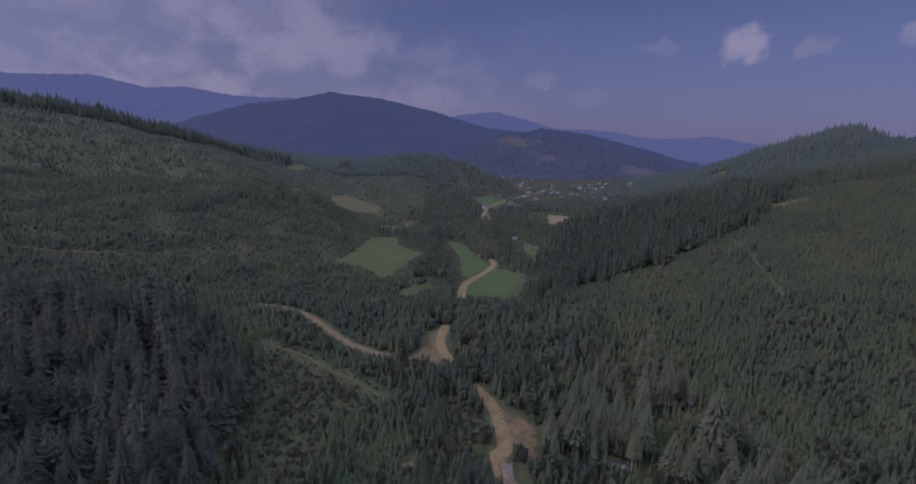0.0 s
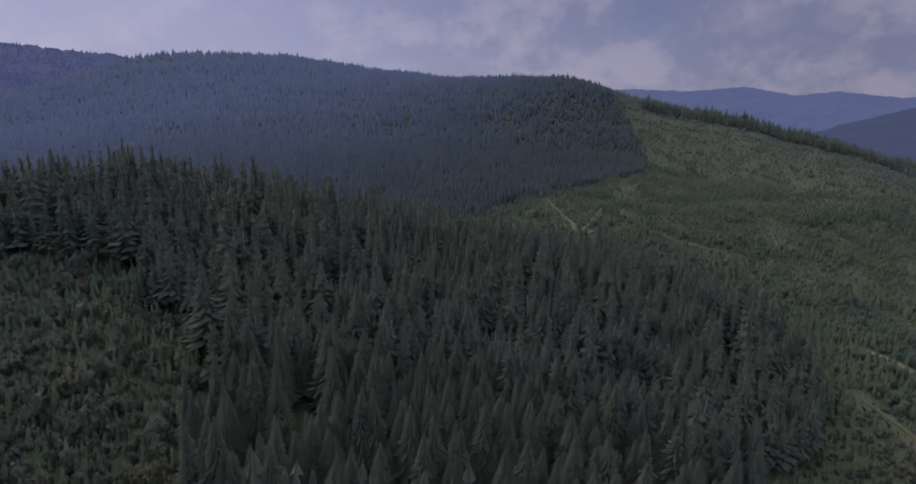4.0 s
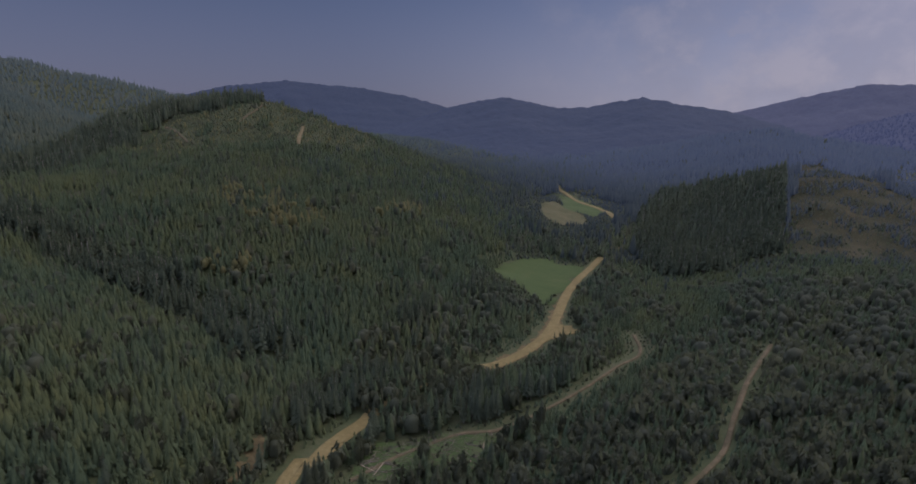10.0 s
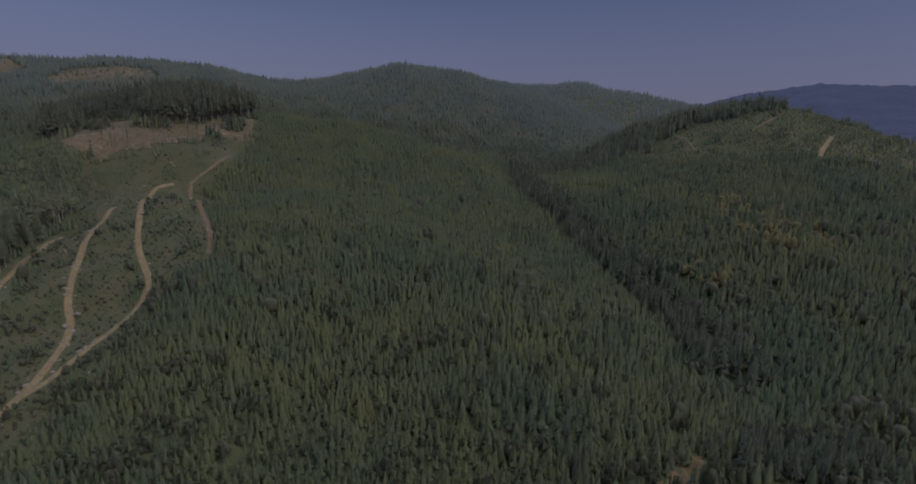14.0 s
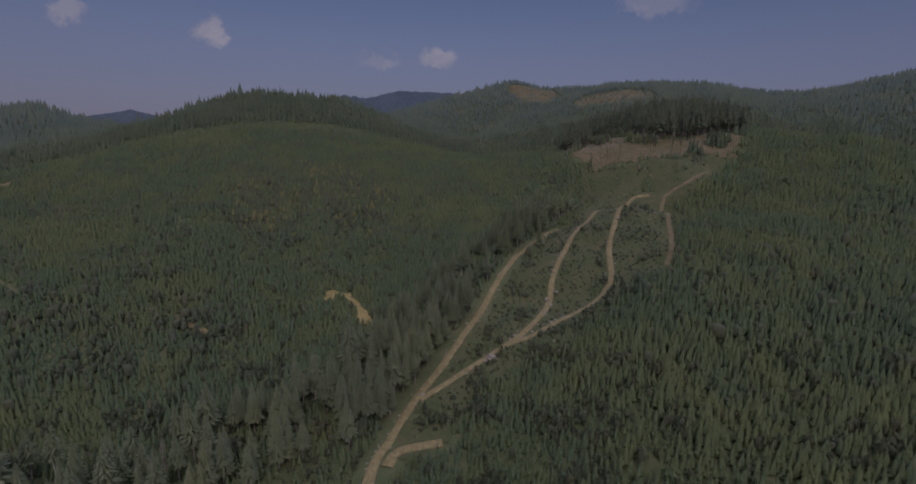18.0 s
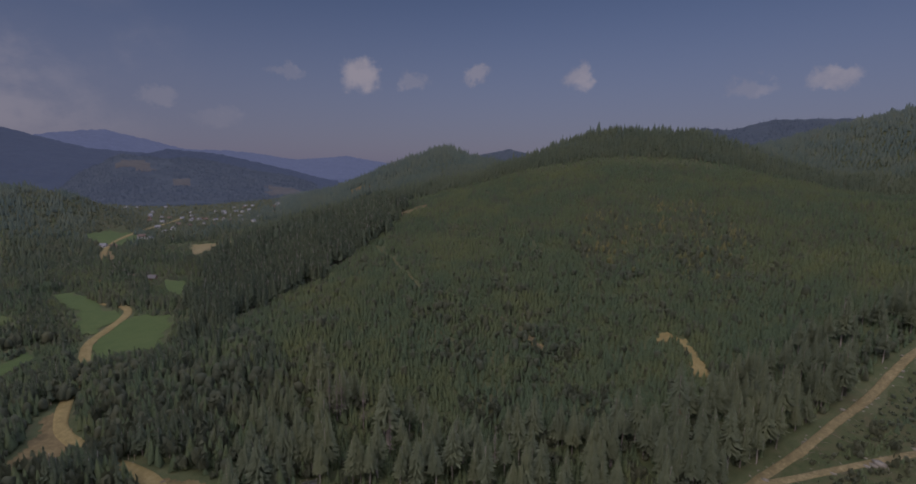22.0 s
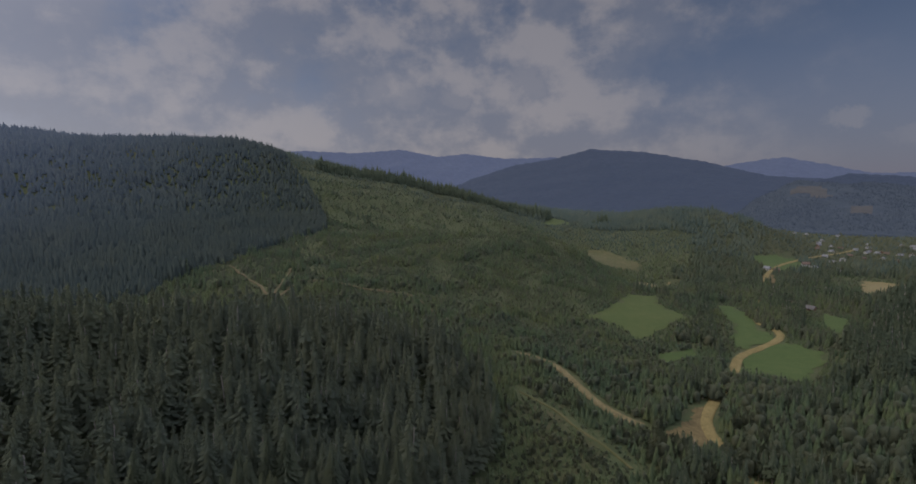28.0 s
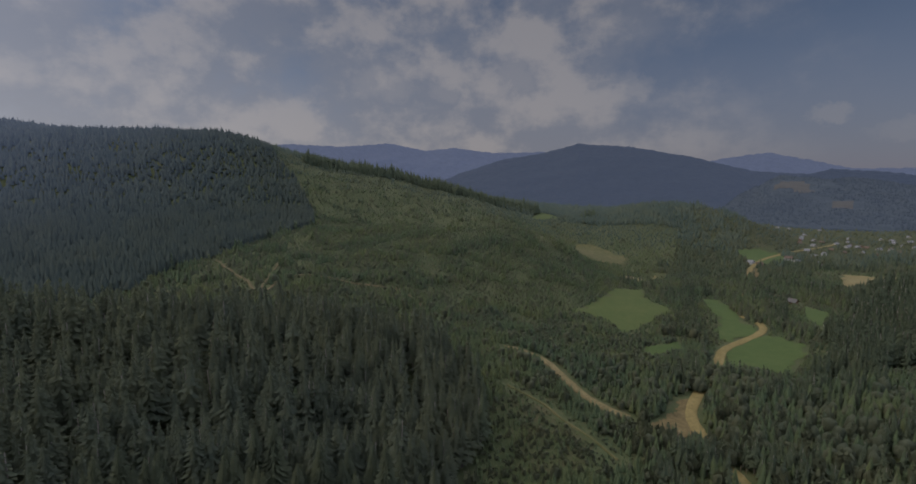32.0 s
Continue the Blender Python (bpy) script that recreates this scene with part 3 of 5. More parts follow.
def off_line(line, x, y):
    best = np.full(x.shape, 1e9)
    for (x0, y0), (x1, y1) in zip(line, line[1:]):
        dx, dy = x1 - x0, y1 - y0
        u = np.clip(((x - x0) * dx + (y - y0) * dy) / (dx * dx + dy * dy + 1e-9), 0, 1)
        best = np.minimum(best, np.hypot(x - x0 - u * dx, y - y0 - u * dy))
    return best


def wave(x, y, size, seed):
    """Smooth noise of about -1 to 1."""
    g = np.random.default_rng(seed)
    o = np.zeros(np.shape(x))
    for _ in range(6):
        a, f, p = g.uniform(0, 6.28), g.uniform(0.6, 1.7) * 6.28 / size, g.uniform(0, 6.28)
        o += np.sin((x * math.cos(a) + y * math.sin(a)) * f + p)
    return o / 3.0


def mesh_object(name, verts, faces, mat, smooth=False):
    """One mesh from arrays: verts (n, 3), faces (m, 3 or 4)."""
    verts, faces = np.asarray(verts, np.float32), np.asarray(faces, np.int32)
    me = bpy.data.meshes.new(name)
    me.vertices.add(len(verts))
    me.vertices.foreach_set("co", verts.ravel())
    k = faces.shape[1]
    me.loops.add(faces.size)
    me.loops.foreach_set("vertex_index", faces.ravel())
    me.polygons.add(len(faces))
    me.polygons.foreach_set("loop_start", np.arange(0, faces.size, k, dtype=np.int32))
    if smooth:
        me.polygons.foreach_set("use_smooth", np.ones(len(faces), bool))
    me.update(calc_edges=True)
    me.materials.append(mat)
    return new(name, me)


def sheet(rows, cols, closed=False):
    """Quads of a grid of rows x cols vertices."""
    i, j = np.meshgrid(np.arange(rows - 1), np.arange(cols if closed else cols - 1), indexing="ij")
    k = (j + 1) % cols
    return np.stack([i * cols + j, i * cols + k, (i + 1) * cols + k, (i + 1) * cols + j], -1).reshape(-1, 4)


# the ground: one sheet, finer towards its middle, out to the horizon
AZ, RAD = 600, 184
radii = np.concatenate([np.linspace(0.0001, 60, 8)[:-1], np.geomspace(60, 4900, RAD - 7)])
th = np.linspace(0, 2 * np.pi, AZ, endpoint=False)
gx, gy = -np.sin(th)[None] * radii[:, None], np.cos(th)[None] * radii[:, None]
gz = height(gx, gy)
gz += np.clip((np.hypot(gx, gy) - 150) / 200, 0, 1) * np.clip((gz - 10) / 25, 0, 1) * (wave(gx, gy, 95, 81) * 2.4 + wave(gx, gy, 40, 82) * 0.9)
rough_amp = np.clip((np.hypot(gx, gy) - 300) / 900, 0, 1) * np.clip((gz - 5) / 30, 0, 1)
gz = gz + rough_amp * (wave(gx, gy, 160, 3) * 2.5 + wave(gx, gy, 55, 4) * 0.8)
gv = np.stack([gx, gy, gz], -1).reshape(-1, 3)
gv = np.vstack([gv, [[0, 0, ground_at(0, 0)]]])
gf = sheet(RAD, AZ, True)
ground = mesh_object("ground", gv, gf[:, ::-1], ground_mat, True)
tagged(ground, "wooded valley floor and hillsides of mossy soil", "ground", kind="structure")


def level(x, y):
    """The height of the ground sheet itself, between its vertices."""
    r, a = np.hypot(x, y), np.mod(np.arctan2(-x, y), 2 * np.pi) / (2 * np.pi) * AZ
    i = np.clip(np.searchsorted(radii, r) - 1, 0, RAD - 2)
    u = np.clip((r - radii[i]) / (radii[i + 1] - radii[i]), 0, 1)
    j = np.floor(a).astype(int) % AZ
    v, k = a - np.floor(a), (j + 1) % AZ
    return (gz[i, j] * (1 - v) + gz[i, k] * v) * (1 - u) + (gz[i + 1, j] * (1 - v) + gz[i + 1, k] * v) * u


def patch(name, poly, mat, label, step=3.0, lift=0.25, category="field"):
    """A field or bare place: a sheet laid on the ground inside an outline."""
    p = np.array(poly)
    lo, hi = p.min(0), p.max(0)
    far = np.hypot(*p.mean(0))
    step = max(step, far / 180)
    xs, ys = np.arange(lo[0] - step, hi[0] + step, step), np.arange(lo[1] - step, hi[1] + step, step)
    X, Y = np.meshgrid(xs, ys, indexing="ij")
    cx, cy = X[:-1, :-1] + step / 2, Y[:-1, :-1] + step / 2
    jut = 1.5 if category == "earth" else min(6.0, max(1.5, far * 0.009))
    keep = inside(poly, cx + wave(cx, cy, 9 * jut, 8) * jut, cy + wave(cx, cy, 7 * jut, 9) * jut)
    f = sheet(*X.shape)[keep.ravel()]
    if not len(f):
        return None
    used, inv = np.unique(f, return_inverse=True)
    v = np.stack([X.ravel(), Y.ravel()], -1)[used]
    v = v + np.stack([wave(v[:, 0], v[:, 1], 9, 5), wave(v[:, 0], v[:, 1], 8, 6)], -1) * step * 0.3
    z = level(v[:, 0], v[:, 1]) + lift + far * 0.0006
    ob = mesh_object(name, np.column_stack([v, z]), inv.reshape(-1, 4), mat, True)
    return tagged(ob, label, category, kind="structure")


def smooth_line(line, step=3.0):
    p = np.array(line, float)
    p = np.vstack([2 * p[0] - p[1], p, 2 * p[-1] - p[-2]])
    out = []
    for a, b, c, d in zip(p, p[1:], p[2:], p[3:]):
        n = max(2, int(np.hypot(*(c - b)) / step))
        for u in np.linspace(0, 1, n, endpoint=False):
            out.append(0.5 * (2 * b + (c - a) * u + (2 * a - 5 * b + 4 * c - d) * u * u + (3 * b - a - 3 * c + d) * u ** 3))
    return np.array(out + [p[-2]])


def road(name, line, width, mat, label, ruts=True, lift=0.5):
    c = smooth_line(line)
    t = np.gradient(c, axis=0)
    t /= np.linalg.norm(t, axis=1)[:, None] + 1e-9
    side = np.stack([-t[:, 1], t[:, 0]], -1)
    w = width / 2 * (1 + 0.07 * wave(c[:, 0], c[:, 1], 30, 12) + 0.05 * wave(c[:, 0], c[:, 1], 9, 13))
    across = np.array([-1.15, -0.9, -0.55, -0.3, 0, 0.3, 0.55, 0.9, 1.15])
    drop = np.array([-0.5, 0.0, -0.10, 0.0, 0.06, 0.0, -0.10, 0.0, -0.5]) if ruts else np.array([-0.5, 0, 0.02, 0.04, 0.05, 0.04, 0.02, 0, -0.5])
    v = c[:, None] + side[:, None] * (across[None, :, None] * w[:, None, None])
    far = np.hypot(c[:, 0], c[:, 1])
    z = level(v[..., 0], v[..., 1]) + lift + far[:, None] * 0.0008 + drop[None]
    ob = mesh_object(name, np.concatenate([v, z[..., None]], -1).reshape(-1, 3), sheet(len(c), len(across))[:, ::-1], mat, True)
    return tagged(ob, label, "road", kind="structure")


ROADS = ((ROAD_MAIN, 5.8, "road", "pale gravel road with worn wheel tracks along the valley"), (ROAD_SIDE, 5.5, "road", "sandy side road climbing through young woods"),
         (TRACK_BUSH, 2.0, "track", "faint grassy earth track across the young slope"), (TRACK_FORK, 1.8, "track", "short faint earth track at a fork"),
         (TRACK_LANE, 1.7, "track", "narrow earth lane along the valley edge"), (TRACK_RIDGE, 1.9, "track", "narrow earth track climbing the bushy slope"),
         (TRACK_SPUR, 1.5, "track", "grassy earth track below the tall spruce wood"),
         (TRACK_SCAR, 1.6, "track", "thin sandy path through the plantation"), (TRACK_SLOPE, 1.4, "track", "faint brown path up the young slope"),
         (TRACK_LEFT, 3.7, "track", "pale stony logging track beside tall spruces"), (TRACK_MIDDLE, 3.4, "track", "pale stony logging track up the cleared slope"),
         (TRACK_RIGHT, 3.4, "track", "curving stony logging track to the felled slope"), (TRACK_STUB, 4.5, "track", "short sandy stub of a logging track"),
         (TRACK_BANK, 3.0, "track", "short earth track on the grassy bank"), (TRACK_TOP, 4.0, "track", "earth scar of a track on the young hilltop"),
         (TRACK_CROWN, 2.6, "track", "thin earth track over the young hilltop"), (TRACK_BROW, 2.6, "track", "short earth track along the brow of the hill"),
         (TRACK_UP, 3.1, "track", "brown earth track curving up to the felled slope"))
for line, wd, nm, lb in ROADS:
    road(nm, line, wd, patchy_mat if wd < 1.55 else track_mat if wd == 5.5 else gravel_mat if nm == "road" else path_mat if wd < 3.2 else track_mat, lb)
FIELDS = ((FIELD_LEFT, olive_mat, "olive green mown meadow among trees"), (FIELD_MIDDLE, grass_mat, "bright green meadow beside the gravel road"),
          (FIELD_RIGHT, grass_mat, "bright green meadow in the bend of the road"), (FIELD_SMALL, grass_mat, "small green meadow between trees"),
          (FIELD_HOUSE, grass_mat, "green meadow below the lone farmhouse"), (FIELD_DRY, dry_mat, "dry straw-coloured field near the village"),
          (MEADOW_A, dry_mat, "dry strip of mown meadow"), (MEADOW_B, patchy_mat, "patchy olive meadow on the wooded slope"),
          (MEADOW_RIDGE, olive_mat, "pale meadow on the ridge"), (MEADOW_VILLAGE, grass_mat, "green meadow at the edge of the village"),
          (FIELD_UPPER, grass_mat, "bright green field beside the upper road"), (MEADOW_C, patchy_mat, "yellowed meadow in the upper valley"),
          (MEADOW_D, grass_mat, "green meadow by the upper road"), (CLEARING, cleared_mat, "brownish cleared hillside with sparse shrubs"),
          (VERGE, verge_mat, "rough grass verge strewn with cut branches"), (CLEARCUT, slash_mat, "clear-felled reddish slope littered with branches"),
          (TRACKLAND, rough_mat, "grassy cleared slope between logging tracks"), (SPURGRASS, rough_mat, "rough grass in the shade of the spruce wood"),
          (BANK, rough_mat, "rough grassy bank beside the road"),
          (VILLAGE, rough_mat, "gardens and small meadows of the village"), (BARE_A, slash_mat, "dry bare slope with stumps on a far hill"), (BARE_B, slash_mat, "small dry bare slope on a far hill"))
for poly, mt, lb in FIELDS:
    patch("field", poly, mt, lb)
for poly, mt, lb in ((APRON_JUNCTION, earth_mat, "brown earth landing at the road junction"), (APRON_LAYBY, earth_mat, "bare earth lay-by beside the road"),
                     (APRON_UPPER, earth_mat, "wide sandy stretch of the upper road"), (APRON_SPUR, gravel_mat, "sandy turning place beside the upper road"), (SCAR_A, gravel_mat, "pale sandy scar in the plantation"),
                     (SCAR_B, gravel_mat, "small sandy scar on the slope"), (SCAR_C, gravel_mat, "thin sandy scar on the slope"), (SCAR_D, earth_mat, "ochre earth scar by the spruces"),
                     (SCAR_E, earth_mat, "earth bank above the road"), (SCAR_F, earth_mat, "bare brown earth bank by the far road"),
                     (SCAR_G, earth_mat, "bare tan clearing below the wooded crest"), (SCAR_H, earth_mat, "narrow bare strip along the wood edge")):
    patch("bare_earth", poly, mt, lb, 1.5, 0.3 if mt is gravel_mat else 0.2, "earth")


# ---- far ranges: wooded mountains as the distance behind all, haze painted as emission ----
# blue haze put into the emission, one strength for each kind of range
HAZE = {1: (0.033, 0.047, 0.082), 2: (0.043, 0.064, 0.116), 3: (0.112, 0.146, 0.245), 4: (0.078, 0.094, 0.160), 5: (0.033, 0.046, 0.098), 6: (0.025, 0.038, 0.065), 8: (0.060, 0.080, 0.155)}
far_mats = {k: material("painted_haze_forest", soil(*((p, tuple(c * (1.0 if k == 6 else 0.5 if k in (1, 5) else 0.2) for c in col)) for p, col in (
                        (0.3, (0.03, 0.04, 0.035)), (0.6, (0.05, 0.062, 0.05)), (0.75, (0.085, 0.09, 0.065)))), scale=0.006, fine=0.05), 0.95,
                        (0.04, 8.0), haze_glow=(g, 1.0)) for k, g in HAZE.items()}


# dry grass colours with haze painted over them as emission
far_field_mat = material("dry_field_painted_haze", soil((0.3, (0.035, 0.034, 0.022)), (0.7, (0.06, 0.052, 0.034)), scale=0.02, fine=0.2), 0.95, haze_glow=((0.032, 0.040, 0.062), 1.0))


# needle colours plus a blue emission painted in for haze, stronger farther out
hill_mat = material("hill_forest_painted_haze", leafy((0.026, 0.038, 0.034), (0.046, 0.060, 0.049), (0.046, 0.056, 0.041)), 0.9, spec=0.1, haze_glow=((0.050, 0.066, 0.118), 1.0), fade=(az_dir(115, 0), 300.0, 1050.0))
back_mat = material("spruce_needles_painted_haze", leafy((0.036, 0.054, 0.043), (0.070, 0.092, 0.063), (0.080, 0.090, 0.052)), 0.9, spec=0.1, haze_glow=((0.019, 0.027, 0.044), 1.0), fade=(None, 900.0, 1900.0))


def spruce_shape(tiers, sides, seed, lean=0.5, foot=0.10):
    """A spruce of height 1 and radius 1: drooping, ragged whorls one above the other."""
    g = np.random.default_rng(seed)
    v, f = [], []
    for i in range(tiers):
        u = i / tiers
        z0 = foot + (1 - foot) * u * 0.92
        r = (1 - u) ** 0.85 * g.uniform(0.85, 1.12)
        zt = min(1.0, z0 + 1.9 * 0.9 / tiers) if i < tiers - 1 else 1.0
        n = len(v)
        v.append((g.normal(0, 0.02), g.normal(0, 0.02), zt))
        a0 = g.uniform(0, 6.28)
        for k in range(sides):
            a = a0 + 6.283 * k / sides + g.normal(0, 0.12)
            q = r * (1.0 if k % 2 == 0 else 0.62) * g.uniform(0.8, 1.15)
            v.append((q * math.cos(a), q * math.sin(a), z0 - (0.05 if k % 2 == 0 else -0.03) * lean * 4 / max(3, tiers) + g.normal(0, 0.008)))
        for k in range(sides):
            f.append((n, n + 1 + k, n + 1 + (k + 1) % sides))
    return np.array(v), np.array(f)


def far_range(label, run, base, haze, seed, crest, bare=()):
    c = smooth_line([p[:2] for p in crest], 17.0)
    s = np.concatenate([[0], np.cumsum(np.hypot(*np.diff(c, axis=0).T))])
    k = np.array(crest, float)
    at = [np.argmin(np.hypot(*(c - p[:2]).T)) for p in k]
    top = np.interp(s, s[at], k[:, 2])
    out = c / np.linalg.norm(c, axis=1)[:, None]
    v = np.concatenate([-np.linspace(1.0, 0.04, 44), [-0.015, 0], np.geomspace(0.03, 0.6, 7)])
    X, Y = c[:, None, 0] + out[:, None, 0] * run * v[None], c[:, None, 1] + out[:, None, 1] * run * v[None]
    fall = np.clip(1 - np.abs(v), 0, 1)[None] ** 1.25
    ridge = np.minimum(1, np.abs(v) * 3)[None] * (1 - np.abs(v)[None] * 0.4)
    Z = base + (top[:, None] - base) * fall + (top[:, None] - base) * 0.03 * ridge * (wave(X, Y, run * 0.55, seed) + 0.5 * wave(X, Y, run * 0.22, seed + 40))
    jag = np.random.default_rng(seed).uniform(-1, 1, X.shape)
    Z += jag * np.where(np.abs(v)[None] < 0.02, 4.0, 3.0)
    Z[:, 0] -= 60
    faces = sheet(*X.shape)
    P = np.stack([X, Y, Z], -1).reshape(-1, 3)
    mid = P[faces].mean(1)
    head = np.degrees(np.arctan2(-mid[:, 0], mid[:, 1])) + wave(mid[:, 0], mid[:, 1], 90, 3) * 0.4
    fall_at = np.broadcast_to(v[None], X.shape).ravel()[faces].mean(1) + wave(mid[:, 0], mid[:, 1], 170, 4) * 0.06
    # bare patches picked by heading from the drone, to fit the camera's view
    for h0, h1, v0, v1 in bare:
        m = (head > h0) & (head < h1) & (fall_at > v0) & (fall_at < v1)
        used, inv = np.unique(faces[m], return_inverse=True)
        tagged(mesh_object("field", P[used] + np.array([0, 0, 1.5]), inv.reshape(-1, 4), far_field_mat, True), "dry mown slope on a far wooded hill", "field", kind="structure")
    if haze in (1, 8):
        # single treetops, with gaps where the slope is bare
        g = np.random.default_rng(seed + 70)
        n = int(s[-1] * run / 190)
        i, j = g.uniform(0, len(c) - 1.01, n), g.uniform(4, 46, n)
        i0, j0, u, w = i.astype(int), j.astype(int), i % 1, j % 1
        G = np.stack([X, Y, Z], -1)
        at_tree = (G[i0, j0] * (1 - w)[:, None] + G[i0, j0 + 1] * w[:, None]) * (1 - u)[:, None] + (G[i0 + 1, j0] * (1 - w)[:, None] + G[i0 + 1, j0 + 1] * w[:, None]) * u[:, None]
        tree_head = np.degrees(np.arctan2(-at_tree[:, 0], at_tree[:, 1]))
        stands = wave(at_tree[:, 0], at_tree[:, 1], 260, seed + 5) > -0.9
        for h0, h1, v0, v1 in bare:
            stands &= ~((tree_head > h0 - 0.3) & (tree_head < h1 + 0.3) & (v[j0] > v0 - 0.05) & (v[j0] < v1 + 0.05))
        at_tree = at_tree[stands]
        sv, sf = spruce_shape(1, 4, seed)
        size = np.column_stack([g.uniform(3.0, 4.6, len(at_tree))] * 2 + [g.uniform(6, 12, len(at_tree))])
        V = at_tree[:, None] + sv[None] * size[:, None] - np.array([0, 0, 2.0])
        F = sf[None] + (np.arange(len(at_tree)) * len(sv))[:, None, None]
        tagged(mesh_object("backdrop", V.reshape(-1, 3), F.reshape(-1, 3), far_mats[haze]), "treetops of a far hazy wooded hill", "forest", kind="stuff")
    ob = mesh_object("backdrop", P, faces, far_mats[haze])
    return tagged(ob, label, "mountain", kind="structure")


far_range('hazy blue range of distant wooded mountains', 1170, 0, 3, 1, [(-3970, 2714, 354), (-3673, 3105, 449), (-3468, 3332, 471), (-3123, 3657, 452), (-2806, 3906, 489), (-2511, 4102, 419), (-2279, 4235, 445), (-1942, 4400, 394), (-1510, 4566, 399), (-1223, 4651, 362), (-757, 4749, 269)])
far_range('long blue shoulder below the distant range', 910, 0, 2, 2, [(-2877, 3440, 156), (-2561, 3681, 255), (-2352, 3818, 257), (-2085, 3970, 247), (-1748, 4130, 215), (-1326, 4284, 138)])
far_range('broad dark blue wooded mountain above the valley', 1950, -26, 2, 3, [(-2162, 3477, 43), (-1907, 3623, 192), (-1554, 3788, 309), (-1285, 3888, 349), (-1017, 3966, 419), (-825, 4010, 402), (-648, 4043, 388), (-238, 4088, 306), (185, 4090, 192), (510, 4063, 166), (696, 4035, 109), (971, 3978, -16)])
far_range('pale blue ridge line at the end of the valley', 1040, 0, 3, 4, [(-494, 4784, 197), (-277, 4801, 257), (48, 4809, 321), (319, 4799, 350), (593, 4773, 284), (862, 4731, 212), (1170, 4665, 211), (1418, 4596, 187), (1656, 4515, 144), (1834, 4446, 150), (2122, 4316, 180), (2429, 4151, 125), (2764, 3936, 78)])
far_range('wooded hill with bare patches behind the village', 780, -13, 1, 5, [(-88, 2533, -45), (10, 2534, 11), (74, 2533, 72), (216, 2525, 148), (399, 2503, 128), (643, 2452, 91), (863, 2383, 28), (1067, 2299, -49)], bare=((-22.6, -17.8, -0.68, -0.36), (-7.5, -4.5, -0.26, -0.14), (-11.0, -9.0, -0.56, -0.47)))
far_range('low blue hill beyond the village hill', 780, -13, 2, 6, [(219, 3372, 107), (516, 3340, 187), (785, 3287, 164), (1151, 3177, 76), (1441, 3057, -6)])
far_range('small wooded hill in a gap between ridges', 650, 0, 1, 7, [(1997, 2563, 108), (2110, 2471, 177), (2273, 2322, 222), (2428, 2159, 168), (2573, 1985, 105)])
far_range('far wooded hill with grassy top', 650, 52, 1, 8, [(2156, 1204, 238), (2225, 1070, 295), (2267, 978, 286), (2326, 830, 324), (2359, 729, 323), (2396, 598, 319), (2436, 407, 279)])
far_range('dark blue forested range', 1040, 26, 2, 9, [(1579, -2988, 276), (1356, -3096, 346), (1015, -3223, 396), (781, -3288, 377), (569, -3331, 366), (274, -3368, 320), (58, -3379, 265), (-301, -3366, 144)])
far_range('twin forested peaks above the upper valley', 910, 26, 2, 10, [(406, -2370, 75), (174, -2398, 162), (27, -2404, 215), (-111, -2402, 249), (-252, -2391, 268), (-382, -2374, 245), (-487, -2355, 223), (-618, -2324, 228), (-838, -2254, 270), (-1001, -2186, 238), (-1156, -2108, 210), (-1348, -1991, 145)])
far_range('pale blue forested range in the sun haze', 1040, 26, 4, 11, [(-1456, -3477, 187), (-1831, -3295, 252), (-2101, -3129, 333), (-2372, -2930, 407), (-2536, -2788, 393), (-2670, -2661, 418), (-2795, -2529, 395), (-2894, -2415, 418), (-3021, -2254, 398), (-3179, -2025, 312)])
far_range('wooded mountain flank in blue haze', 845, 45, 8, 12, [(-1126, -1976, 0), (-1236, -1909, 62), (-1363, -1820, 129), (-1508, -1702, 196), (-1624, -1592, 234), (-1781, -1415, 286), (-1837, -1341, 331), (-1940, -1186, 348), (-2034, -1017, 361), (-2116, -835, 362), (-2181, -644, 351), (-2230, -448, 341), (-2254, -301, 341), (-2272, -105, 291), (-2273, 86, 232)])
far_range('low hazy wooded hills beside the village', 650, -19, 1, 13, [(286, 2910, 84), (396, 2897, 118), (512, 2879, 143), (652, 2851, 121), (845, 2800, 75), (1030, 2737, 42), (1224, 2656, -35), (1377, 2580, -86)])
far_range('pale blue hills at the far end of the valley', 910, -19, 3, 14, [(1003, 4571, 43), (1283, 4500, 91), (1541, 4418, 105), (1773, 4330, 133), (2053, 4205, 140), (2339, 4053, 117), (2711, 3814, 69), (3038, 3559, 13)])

# ---- woods ----
ICO_V = np.array([(0, 0, -1), (0.72, -0.53, -0.45), (-0.28, -0.85, -0.45), (-0.89, 0, -0.45), (-0.28, 0.85, -0.45), (0.72, 0.53, -0.45),
                  (0.28, -0.85, 0.45), (-0.72, -0.53, 0.45), (-0.72, 0.53, 0.45), (0.28, 0.85, 0.45), (0.89, 0, 0.45), (0, 0, 1)])
ICO_F = np.array([(0, 1, 2), (1, 0, 5), (0, 2, 3), (0, 3, 4), (0, 4, 5), (1, 5, 10), (2, 1, 6), (3, 2, 7), (4, 3, 8), (5, 4, 9),
                  (1, 10, 6), (2, 6, 7), (3, 7, 8), (4, 8, 9), (5, 9, 10), (6, 10, 11), (7, 6, 11), (8, 7, 11), (9, 8, 11), (10, 9, 11)])


